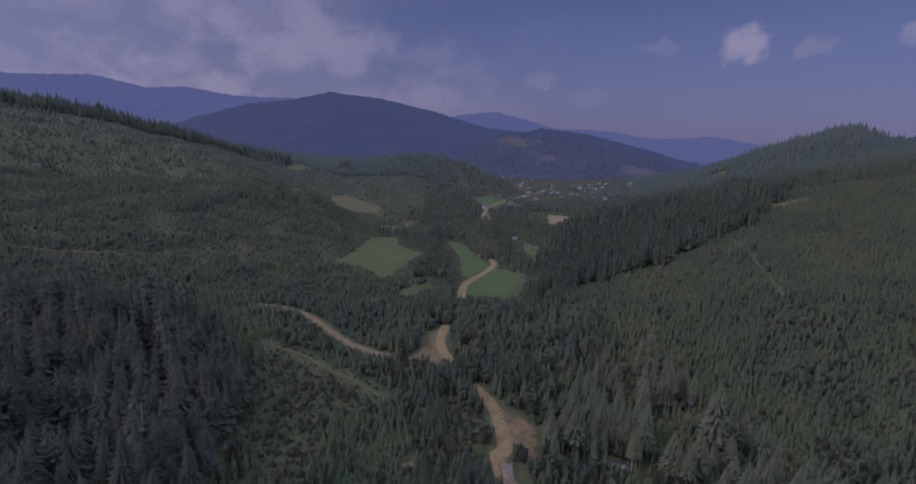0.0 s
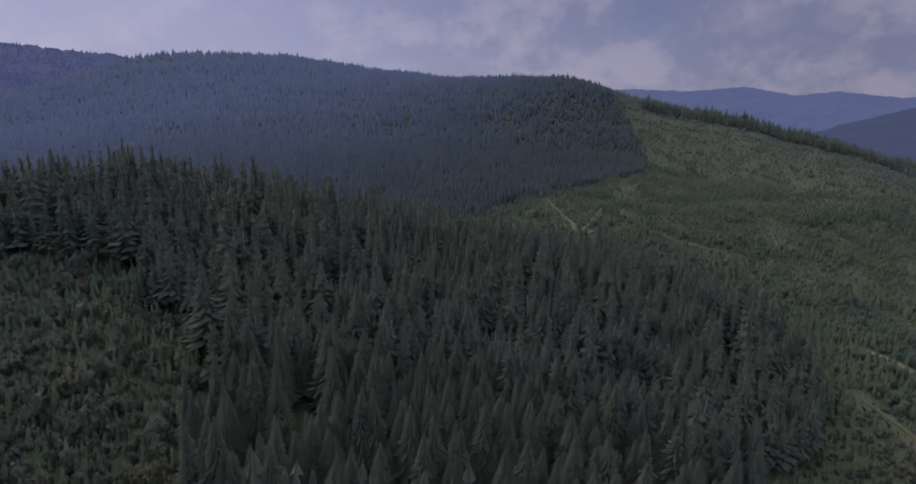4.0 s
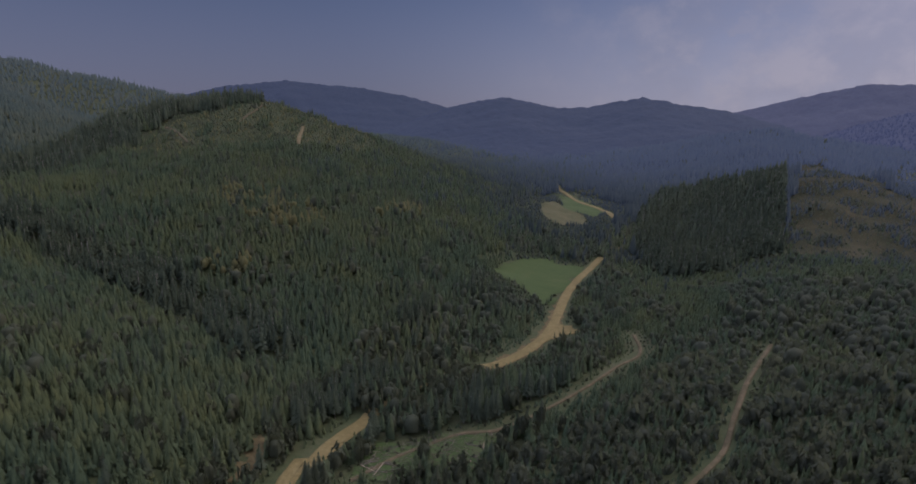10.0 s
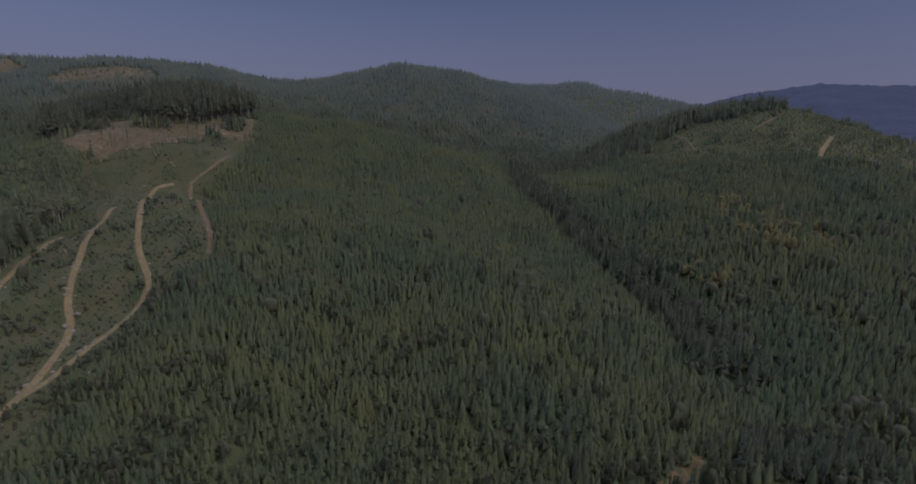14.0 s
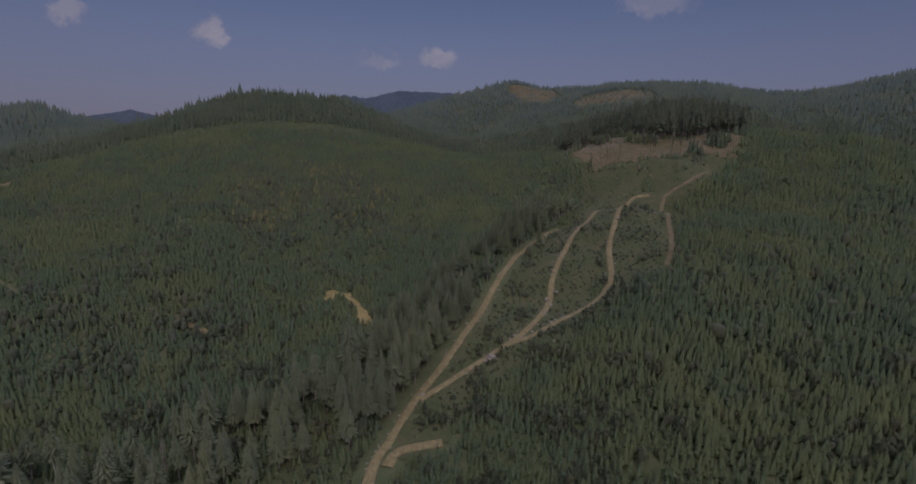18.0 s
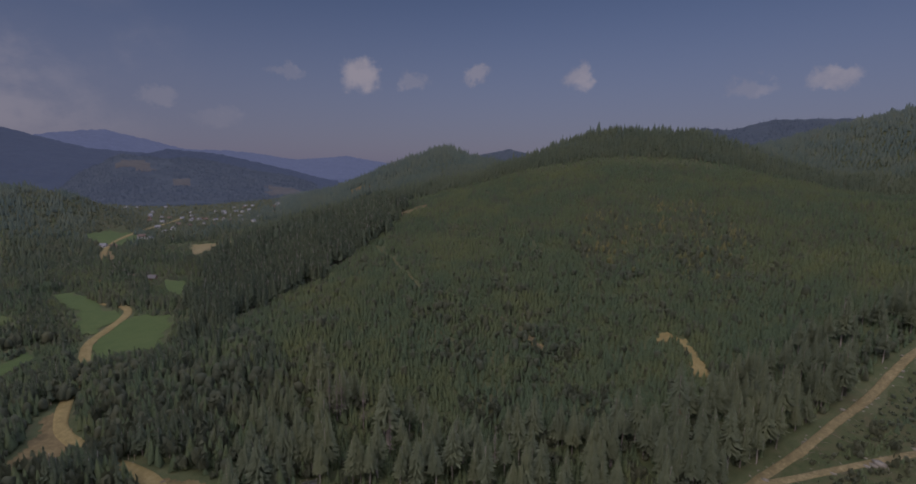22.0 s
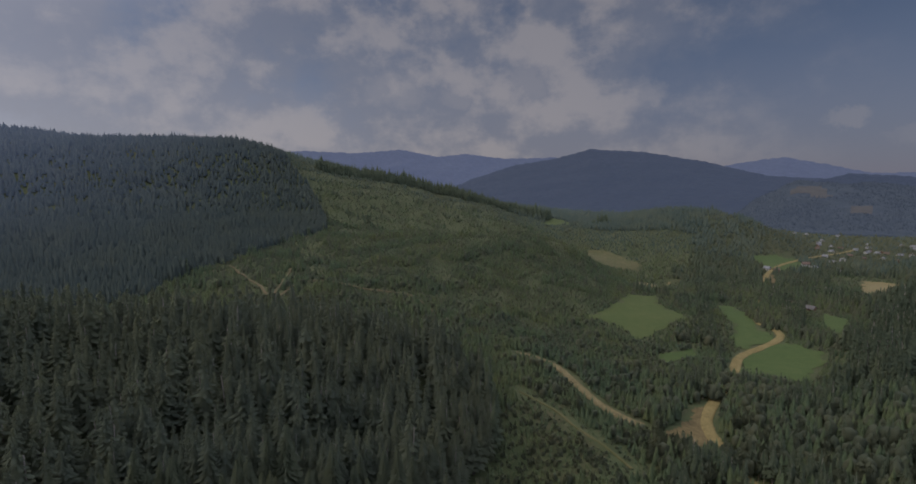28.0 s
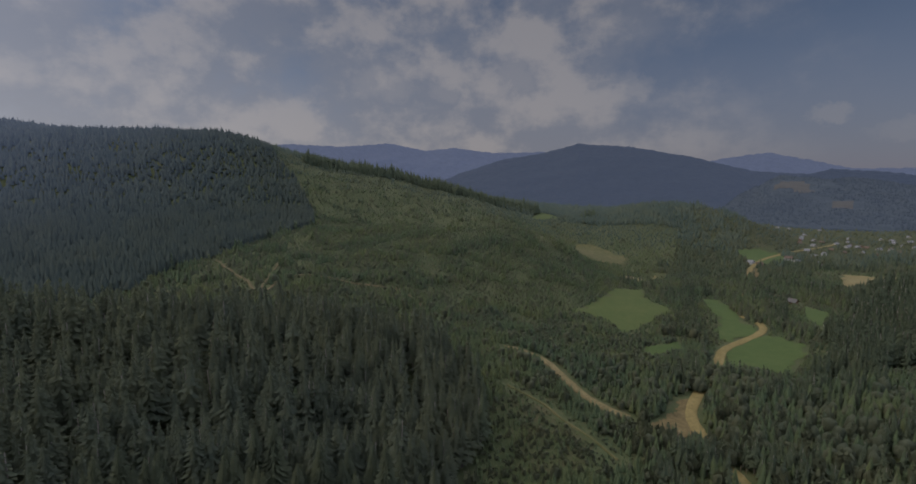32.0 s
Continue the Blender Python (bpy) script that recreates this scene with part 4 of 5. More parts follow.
def bough_spruce(tiers, boughs, seed, foot=0.12, core=0.42):
    """A spruce of height 1 and radius 1: a thin dark core and single folded boughs that droop from it."""
    g = np.random.default_rng(seed)
    v, f = [(0.0, 0.0, 1.0)], []
    for k in range(5):
        v.append((core * math.cos(1.257 * k), core * math.sin(1.257 * k), foot + 0.04))
        f.append((0, 1 + k, 1 + (k + 1) % 5))
    for i in range(tiers):
        u = (i + g.uniform(0.1, 0.7)) / tiers
        z0 = foot + (0.97 - foot) * u
        r = (1 - u) ** 0.9 * g.uniform(0.82, 1.08) + 0.05
        n_b = max(3, int(round(boughs * (0.55 + 0.45 * (1 - u)))))
        a0 = g.uniform(0, 6.28)
        for k in range(n_b):
            a, q = a0 + 6.283 * (k + g.uniform(-0.25, 0.25)) / n_b, r * g.uniform(0.72, 1.15)
            c, d, w = math.cos(a), math.sin(a), r * g.uniform(0.8, 1.3) * (1.6 if boughs < 7 else 1.35) / n_b
            zr, n = z0 + g.uniform(-0.55, 0.55) * (0.9 - foot) / tiers * (1 - u), len(v)
            v += [(0.05 * c, 0.05 * d, zr + 0.55 / tiers), (0.66 * q * c - w * d, 0.66 * q * d + w * c, zr - 0.012 * r),
                  (q * c, q * d, zr - 0.022 * r), (0.66 * q * c + w * d, 0.66 * q * d - w * c, zr - 0.012 * r)]
            f += [(n, n + 1, n + 2), (n, n + 2, n + 3)]
    return np.array(v), np.array(f)


def bush_shape(clumps, leaves, seed, size=0.2, core=0.72):
    """A broadleaf crown, height 1 and radius 1: uneven clumps, each a small dark core under many loose sprays of leaves."""
    g = np.random.default_rng(seed)
    v, f = [], []
    upper = ICO_F[np.all(ICO_F > 0, axis=1)]
    for i in range(clumps):
        a, q = g.uniform(0, 6.28) + 6.283 * i / clumps, (g.uniform(0.3, 0.6) if i else g.uniform(0, 0.15))
        z = g.uniform(0.25, 0.7) if i else 0.62
        rr = g.uniform(0.3, 0.5) if i else 0.5
        if clumps == 1:
            rr, z = 0.85, 0.5
        c = np.array([q * math.cos(a), q * math.sin(a), z])
        flat = np.array([rr, rr, rr * 0.78 if clumps > 1 else 0.5])
        spin = g.uniform(0, 6.28)
        turn = np.array([[math.cos(spin), -math.sin(spin), 0], [math.sin(spin), math.cos(spin), 0], [0, 0, 1]])
        p = ICO_V @ turn.T * g.uniform(0.6, 1.3, (12, 1)) * flat * (core if leaves else 1.0)
        n = len(v)
        v += list(p + c)
        f += [tuple(t + n) for t in upper]
        for _ in range(leaves // clumps):
            e, b = math.asin(g.uniform(-0.3, 1.0)), g.uniform(0, 6.28)
            out = np.array([math.cos(b) * math.cos(e), math.sin(b) * math.cos(e), math.sin(e)])
            at = c + out * flat * g.uniform(0.68, 1.15)
            t1 = np.cross(out, g.normal(0, 1, 3))
            t1 /= np.linalg.norm(t1) + 1e-6
            t2 = np.cross(out, t1) + out * g.normal(0, 0.8)
            h = size * g.uniform(0.6, 1.3)
            n = len(v)
            v += [at + t1 * h, at - t1 * h * 0.6 + t2 * h * 0.8, at - t1 * h * 0.5 - t2 * h * 0.8]
            f.append((n, n + 1, n + 2))
    return np.array(v), np.array(f)


def grove(name, shapes, x, y, tall, wide, mat, label, category):
    """Many trees as one joined mesh."""
    if not len(x):
        return None
    z = level(x, y) - 0.3
    g = np.random.default_rng(len(x))
    pick, spin = g.integers(0, len(shapes), len(x)), g.uniform(0, 6.28, len(x))
    tx, ty = g.normal(0, 0.025, len(x)), g.normal(0, 0.025, len(x))
    vs, fs, n = [], [], 0
    for k, (sv, sf) in enumerate(shapes):
        m = pick == k
        c, s = np.cos(spin[m])[:, None], np.sin(spin[m])[:, None]
        w, h = wide[m][:, None], tall[m][:, None]
        X = (sv[None, :, 0] * c - sv[None, :, 1] * s) * w + sv[None, :, 2] * h * tx[m][:, None]
        Y = (sv[None, :, 0] * s + sv[None, :, 1] * c) * w + sv[None, :, 2] * h * ty[m][:, None]
        P = np.stack([X + x[m][:, None], Y + y[m][:, None], sv[None, :, 2] * h + z[m][:, None]], -1)
        vs.append(P.reshape(-1, 3))
        fs.append((sf[None] + n + (np.arange(m.sum()) * len(sv))[:, None, None]).reshape(-1, 3))
        n += m.sum() * len(sv)
    ob = mesh_object(name, np.vstack(vs), np.vstack(fs), mat)
    return tagged(ob, label, category, kind="stuff")


ROAD_LINES = [(smooth_line(l, 6.0).tolist(), w) for l, w, _, _ in ROADS]
OPEN = [FIELD_LEFT, FIELD_MIDDLE, FIELD_RIGHT, FIELD_SMALL, FIELD_HOUSE, FIELD_DRY, MEADOW_A, MEADOW_B, MEADOW_RIDGE, MEADOW_VILLAGE, FIELD_UPPER, MEADOW_C, MEADOW_D,
        APRON_JUNCTION, APRON_LAYBY, APRON_UPPER, APRON_SPUR, SCAR_A, SCAR_B, SCAR_C, SCAR_D, SCAR_E, SCAR_F, SCAR_G, SCAR_H]
SPARSE = [CLEARING, VERGE, CLEARCUT, TRACKLAND, SPURGRASS, BANK, BARE_A, BARE_B]


def woods(x, y):
    """For each place: height of trees, share of them that stands, share of broadleaf trees."""
    n = len(x)
    tall, dense, broad = np.full(n, 5.6), np.full(n, 0.95), np.full(n, 0.10)
    drift = wave(x, y, 120, 21)
    broad += np.clip(drift, 0, 1) * 0.25
    broad[wave(x, y, 60, 93) > 0.62] = 0.55

    def zone(m, t, d, b):
        tall[m], dense[m], broad[m] = t, d, b

    far = np.hypot(x, y)
    xw, yw = x + wave(x, y, 50, 71) * 6 + wave(x, y, 17, 73) * 2.5, y + wave(x, y, 45, 72) * 6 + wave(x, y, 15, 74) * 2.5
    head = np.degrees(np.arctan2(-x, y)) % 360
    tall[(head > 170) & (head < 262)] = 7.2
    tall[(head > 170) & (head < 232)] = 9.0
    broad[(head > 170) & (head < 262)] *= 0.5
    zone((far > 1150) | ((far > 830) & (head > 165) & (head < 330)), 13, 0.97, 0.05)
    zone((head > 138) & (head < 173) & (far > 620), 16, 0.9, 0.06)
    zone((off_line(HCREST, x, y) < 38) & (tall > 3), 17, 0.8, 0.05)
    zone(off_line(RCREST, x, y) < 60, 21, 0.8, 0.03)
    zone(inside(FLOOR, xw, yw) | inside(FLOOR_UP, xw, yw), 9.5, 0.85, 0.5)
    zone((inside(FLOOR, xw, yw) | inside(FLOOR_UP, xw, yw)) & (wave(x, y, 70, 65) > 0.3), 13, 0.95, 0.08)
    zone(inside(BUSHLAND, xw, yw), 4.4, 0.95, 0.55)
    zone(inside(BUSHLAND, xw, yw) & (wave(x, y, 55, 67) > 0.25), 7.0, 0.95, 0.3)
    zone(inside(BUSHLAND, xw, yw) & (wave(x, y, 75, 68) < -0.55), 3.2, 1.0, 0.6)
    for p in YELLOW:
        broad[inside(p, xw, yw) & (wave(x, y, 38, 69) > -0.25)] = 0.8
    zone(inside(DARKWOOD, xw, yw), 13.5, 0.72, 0.0)
    broad[inside(DARKWOOD, xw, yw) & (wave(x, y, 90, 57) > 0.1)] = 0.45
    zone(inside(NEARBUSH, xw, yw), 5.8, 0.95, 0.48)
    zone(inside(SPURWOOD, xw, yw), 24, 0.95, 0.03)
    zone(inside(STAND, xw, yw), 21, 0.95, 0.02)
    zone(inside(FLANK, xw, yw), 18, 0.85, 0.05)
    zone(inside(TOP1, xw, yw), 17, 0.8, 0.06)
    zone(inside(YOUNGTOP, xw, yw), 3.4, 1.0, 0.7)
    zone(inside(YOUNGTOP, xw, yw) & (wave(x, y, 45, 60) > 0.4), 6.0, 0.9, 0.3)
    zone(inside(CUTWOOD, xw, yw), 27, 0.75, 0.03)
    lot = np.random.default_rng(n).uniform(0, 1, n)
    zone((off_line(CREEKROW, x, y) < 23) & (lot < 0.5) & (wave(x, y, 45, 64) > -0.35), 23, 0.95, 0.0)
    zone((off_line(TRACK_LEFT[3:6], x, y) < 24) & (lot > 0.6), 22, 0.95, 0.0)
    zone(off_line(STRIPROW, x, y) < 24, 22, 1.0, 0.0)
    zone(off_line(RAVINEROW, x, y) < 16, 18, 0.7, 0.05)
    for p in SPARSE:
        zone(inside(p, xw, yw), 2.6, 0.34, 0.7)
    zone(inside(TRACKLAND, xw, yw), 2.1, 0.85, 0.75)
    zone(inside(TRACKLAND, xw, yw) & (wave(x, y, 40, 62) > 0.35), 3.8, 1.0, 0.6)
    zone(inside(CLEARCUT, xw, yw), 2.0, 0.5, 0.8)
    zone(inside(CLEARCUT, xw, yw) & (wave(x, y, 55, 66) > 0.75), 13, 0.8, 0.1)
    zone(inside(SPURGRASS, xw, yw) | inside(BANK, xw, yw), 3.3, 0.95, 0.6)
    zone(inside(VILLAGE, xw, yw), 7.0, 0.6, 0.7)
    zone(inside(BARE_A, x, y) | inside(BARE_B, x, y), 6.5, 0.3, 0.4)
    for hx, hy, _ in HOUSES:
        dense[np.hypot(x - hx, y - hy) < 17] = 0
    for hx, hy in FARM + [BRIDGE[0]]:
        dense[np.hypot(x - hx, y - hy) < 9] = 0
    dense[off_line(STREAM, x, y) < 2.6] = 0
    for p in OPEN:
        dense[inside(p, x, y)] = 0
    # growth round the fields kept low so that these show from the camera
    for p in (FIELD_LEFT, FIELD_MIDDLE, FIELD_RIGHT, FIELD_SMALL, FIELD_HOUSE, FIELD_UPPER, MEADOW_A, FIELD_DRY):
        hedge = off_line(p + p[:1], x, y) < 16
        tall[hedge] = np.minimum(tall[hedge], 4.5)
    lane = np.minimum(off_line(TRACK_LANE, x, y), off_line(TRACK_SPUR, x, y))
    ridge_way = off_line(TRACK_RIDGE, x, y)
    dense[ridge_way < 2.4] = 0
    tall[ridge_way < 6] = np.minimum(tall[ridge_way < 6], 3.0)
    dense[lane < 2.6] = 0
    tall[lane < 8] = np.minimum(tall[lane < 8], 2.2)
    # trees in a wide belt lowered so that these meadows show from the camera
    for p in (MEADOW_C, MEADOW_D, FIELD_DRY):
        hedge = off_line(p + p[:1], x, y) < 34
        tall[hedge] = np.minimum(tall[hedge], 4.5)
    dense[(off_line(TRACK_LEFT, x, y) < 6.5) | (off_line(TRACK_STUB, x, y) < 7)] = 0
    zone(inside(CLEARING, xw, yw), 2.8, 0.85, 0.5)
    zone(inside(CLEARING, xw, yw) & (wave(x, y, 60, 61) > 0.05), 4.8, 1.0, 0.5)
    for l, w in ROAD_LINES:
        dense[off_line(l, x, y) < w / 2 + (3.2 if w in (5.8, 5.5) else 1.0)] = 0
    # the road runs under trees here, set close to hide it from the camera
    for l in (ROAD_MAIN[4:8], ROAD_MAIN[14:17], ROAD_MAIN[28:30], ROAD_MAIN[31:33], ROAD_MAIN[38:41]):
        near_road = (off_line(l, x, y) < 8) & (off_line(l, x, y) > 1.2)
        zone(near_road, 9.5, 1.0, 0.5)
    # low growth before the open stretches of the road, so they show from the camera
    low = (off_line(ROAD_MAIN[10:14], x, y) < 15) | (off_line(ROAD_MAIN[17:21], x, y) < 10)
    tall[low] = np.minimum(tall[low], 3.6)
    half = off_line(ROAD_MAIN[10:14], x, y) < 34
    tall[half] = np.minimum(tall[half], 7.5)
    for p in (APRON_UPPER, APRON_SPUR, APRON_JUNCTION, APRON_LAYBY):
        dense[off_line(p + p[:1], x, y) < 3.5] = 0
    return tall, dense, broad


def candidates(r0, r1, step, seed):
    g = np.random.default_rng(seed)
    n = int(r1 / step / 0.85) + 2
    i, j = np.meshgrid(np.arange(-n, n + 1), np.arange(-n, n + 1))
    x = (i + (j % 2) * 0.5 + g.uniform(-0.42, 0.42, i.shape)) * step
    y = (j * 0.9 + g.uniform(-0.42, 0.42, i.shape)) * step
    x, y = x.ravel(), y.ravel()
    r = np.hypot(x, y)
    m = (r >= r0) & (r < r1)
    return x[m], y[m], g


# how high a treetop must stand to be seen over the ground in front of it
slope = (gz - 130.0) / radii[:, None]
skyline = np.maximum.accumulate(slope, axis=0)


def in_sight(x, y, top, slack=0.004):
    r, a = np.hypot(x, y), np.mod(np.arctan2(-x, y), 2 * np.pi) / (2 * np.pi) * AZ
    i = np.clip(np.searchsorted(radii, r) - 2, 0, RAD - 1)
    return (top - 130.0) / r > skyline[i, np.round(a).astype(int) % AZ] - slack


stem = (np.array([(math.cos(2.1 * k) * r, math.sin(2.1 * k) * r, z) for z, r in ((0, 1.0), (1, 0.4)) for k in range(3)]),
        np.array([(k, (k + 1) % 3, 3 + (k + 1) % 3) for k in range(3)] + [(k, 3 + (k + 1) % 3, 3 + k) for k in range(3)]))
BANDS = ((3, 430, 2.6), (430, 800, 3.4), (800, 1450, 6.2), (1450, 2250, 11.0))
REACH = (150, 235, 350, 560, 1150)
OLD = [[bough_spruce(20, 10, 100 + k, 0.12 + 0.03 * k) for k in range(6)], [bough_spruce(13, 8, 106 + k, 0.12 + 0.03 * k) for k in range(5)], [bough_spruce(8, 5, 112 + k, 0.1) for k in range(5)],
       [bough_spruce(4, 4, 118 + k, 0.1) for k in range(5)], [spruce_shape(2, 4, 150 + k) for k in range(4)], [spruce_shape(1, 4, 160 + k) for k in range(4)]]
YOUNG = [[bough_spruce(6, 6, 170 + k, 0.06, 0.5) for k in range(7)], [bough_spruce(4, 4, 180 + k, 0.06, 0.55) for k in range(6)], [spruce_shape(2, 6, 136 + k) for k in range(6)],
         [spruce_shape(2, 4, 142 + k) for k in range(5)], [spruce_shape(2, 4, 150 + k) for k in range(4)], [spruce_shape(1, 4, 160 + k) for k in range(4)]]
SHRUB = [[bush_shape(4, 100, 120 + k, 0.17) for k in range(7)], [bush_shape(2, 40, 127 + k, 0.24) for k in range(6)], [bush_shape(1, 16, 131 + k, 0.34) for k in range(6)],
         [bush_shape(1, 0, 133 + k) for k in range(6)], [spruce_shape(2, 5, 190 + k) for k in range(4)], [spruce_shape(1, 5, 195 + k) for k in range(4)]]
HIGH = [[bough_spruce(22, 12, 200 + k, 0.16 + 0.05 * k, 0.34) for k in range(6)], [bough_spruce(8, 6, 210 + k, 0.24 + 0.05 * k, 0.4) for k in range(5)]]
near_spruce, near_broad = [], []
for b, (r0, r1, step) in enumerate(BANDS):
    x, y, g = candidates(r0, r1, step, 50 + b)
    tall, dense, broad = woods(x, y)
    tall = tall * (1 + 0.17 * wave(x, y, 42, 91) + 0.09 * wave(x, y, 15, 92))
    tall = np.minimum(tall, 29)
    # tall trees stand wider apart
    room = np.minimum(1.0, (step / np.where(tall > 13, 0.235 * tall, 1.3 + 0.2 * tall)) ** 2)
    keep = g.uniform(0, 1, len(x)) < dense * room
    x, y, tall, broad = x[keep], y[keep], tall[keep], broad[keep]
    tall = tall * np.clip(g.normal(1.0, np.where(inside(DARKWOOD, x, y), 0.14, np.where(tall > 13, 0.16, 0.21)), len(x)), 0.5, 1.45)
    seen = in_sight(x, y, level(x, y) + tall)
    keep = seen | (g.uniform(0, 1, len(x)) < (0.1 if b < 2 else 0.08))
    x, y, tall, broad = x[keep], y[keep], tall[keep], broad[keep]
    is_b = g.uniform(0, 1, len(x)) < broad
    tall = np.where(is_b, tall * g.lognormal(0, 0.2, len(x)), tall)
    tall = np.where(is_b, np.minimum(tall * 0.8, 11), tall)
    wide = np.where(is_b, tall * g.uniform(0.24, 0.38, len(x)) + 0.3, tall * np.where(tall > 13, g.uniform(0.15, 0.205, len(x)), g.uniform(0.16, 0.225, len(x))) + 0.4)
    pale_bush = is_b & inside(NEARBUSH, x, y)
    tall, wide = np.where(pale_bush, tall * 1.1, tall), np.where(pale_bush, wide * 1.22, wide)
    turning = np.any([inside(p, x, y) for p in YELLOW[:3]], axis=0) * 0.8 + np.any([inside(p, x, y) for p in YELLOW[3:]], axis=0) * 0.2 + inside(YOUNGTOP, x, y) * 0.4
    yellowed = is_b & (g.uniform(0, 1, len(x)) < turning)
    if b > 1:
        wide *= 1.15 + 0.25 * (b - 2)
    wide = np.where(inside(DARKWOOD, x, y), wide * 1.2, np.where(inside(SPURWOOD, x, y) & ~is_b, wide * 1.2, wide))
    old = ~is_b & (tall > (13 if b < 2 else 8))
    r = np.hypot(x, y)
    # straight below the drone the woods are never looked at closely
    steep = (130 - level(x, y)) / r > 0.95
    if b == 0:
        for m, store in ((old, near_spruce), (is_b & (tall > 4), near_broad)):
            idx = np.nonzero(m & ~steep)[0]
            idx = idx[np.argsort(r[idx])][:295]
            store.extend(zip(x[idx], y[idx], tall[idx], wide[idx]))
            old[idx], is_b[idx] = False, False
            r[idx] = -1.0
    young = ~is_b & ~old & (r > 0)
    reach = np.hypot(x, y) + wave(x, y, 90, 33) * 60 + g.normal(0, 45, len(x))
    dark = inside(DARKWOOD, x, y)
    head = (np.degrees(np.arctan2(-x, y)) + wave(x, y, 260, 35) * 6 + g.normal(0, 7, len(x))) % 360
    # the dark hill, the sunward slopes and far woods take the painted haze
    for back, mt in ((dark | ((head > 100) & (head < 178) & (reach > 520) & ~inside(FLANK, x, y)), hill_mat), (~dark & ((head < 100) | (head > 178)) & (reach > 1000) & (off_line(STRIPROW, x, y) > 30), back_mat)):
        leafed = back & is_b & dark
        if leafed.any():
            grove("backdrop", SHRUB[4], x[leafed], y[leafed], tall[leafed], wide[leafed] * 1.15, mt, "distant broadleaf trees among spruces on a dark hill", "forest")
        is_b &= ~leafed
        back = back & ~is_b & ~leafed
        grove("backdrop", YOUNG[3 if b == 0 else 5], x[back], y[back], tall[back], wide[back], mt, "dark spruce forest on hill slopes with painted haze", "forest")
        old &= ~back
        young &= ~back
    if b < 2:
        grove("tree_trunks", [stem], x[old], y[old], tall[old] * 0.8, (0.012 if b == 0 else 0.018) * tall[old] + 0.05, trunk_mat, "bare grey brown trunks of tall spruces", "trunks")
    # finer trees where the slopes lie nearer, with no hard border
    high = old & (np.hypot(x, y) < 900) & (inside(CUTWOOD, x, y) | (off_line(CREEKROW, x, y) < 25) | (off_line(TRACK_LEFT, x, y) < 30))
    row = high & ((off_line(CREEKROW, x, y) < 25) | (off_line(TRACK_LEFT, x, y) < 30))
    for m, mt, lb in ((high & ~row & inside(CUTWOOD, x, y), spruce_green, "tall spruces with bare lower trunks above the felled slope"), (high & ~row & ~inside(CUTWOOD, x, y), stand_green, "tall spruces with bare lower trunks at the edge of the wood"), (row, sunlit_green, "row of tall grey green spruces along the creek")):
        grove("spruce_forest", HIGH[0 if b == 0 and mt is sunlit_green else 1], x[m], y[m], tall[m], wide[m], mt, lb, "forest")
    old &= ~high
    detail = np.where(steep, 3, np.searchsorted(REACH, np.hypot(x, y) * np.where(is_b, 1.3, np.where(old, 0.8, 1.25)) * g.lognormal(0, 0.16, len(x))))
    spur = inside(SPURWOOD, x, y)
    for k in range(6):
        for nm, m, shapes, mt, lb, ct in (("spruce_forest", old & spur, OLD, spruce_green, "dense dark tall spruce wood on the near spur", "forest"),
                                          ("spruce_forest", old & ~spur, OLD, stand_green, "dense dark green tall spruce forest on the slopes", "forest"),
                                          ("young_spruces", young, YOUNG, young_green, "dense green plantation of young spruces on the slopes", "forest"),
                                          ("broadleaf_trees", is_b & ~pale_bush & ~yellowed, SHRUB, leaf_green, "olive green bushes and young broadleaf trees", "bushes"),
                                          ("sallow_bushes", is_b & pale_bush, SHRUB, pale_bush_green, "grey green bushes with round loose crowns", "bushes"),
                                          ("yellowing_trees", is_b & yellowed, SHRUB, yellow_green, "yellowish young broadleaf trees among spruces", "bushes")):
            m = m & (detail == k)
            if m.sum():
                grove(nm, shapes[k], x[m], y[m], tall[m], wide[m], mt, lb, ct)

# ---- single things ----
def part(name, bm, mat, parent, label=""):
    """Links a bmesh as one mesh object under a thing or a part."""
    me = bpy.data.meshes.new(name)
    bm.to_mesh(me)
    bm.free()
    me.materials.append(mat)
    ob = new(name, me)
    ob.parent = parent
    return tagged(ob, label) if label else ob


def array_part(name, shape, mat, parent):
    ob = mesh_object(name, shape[0], shape[1], mat)
    ob.parent = parent
    return ob


def box(bm, cx, cy, cz, sx, sy, sz, turn=0.0, bevel=0.0):
    m = Matrix.LocRotScale((cx, cy, cz), Euler((0, 0, turn)), (sx, sy, sz))
    made = bmesh.ops.create_cube(bm, size=1.0, matrix=m)
    if bevel:
        edges = list({e for v in made["verts"] for e in v.link_edges})
        bmesh.ops.bevel(bm, geom=edges, offset=bevel, segments=1, affect="EDGES")
    return bm


def rod(bm, a, b, r0, r1, sides=7):
    a, b = Vector(a), Vector(b)
    m = Matrix.Translation((a + b) / 2) @ (b - a).to_track_quat("Z", "Y").to_matrix().to_4x4()
    bmesh.ops.create_cone(bm, cap_ends=True, segments=sides, radius1=r0, radius2=r1, depth=(b - a).length, matrix=m)
    return bm


def painted(*stops, fine=3.0):
    return soil(*stops, scale=0.4, fine=fine)


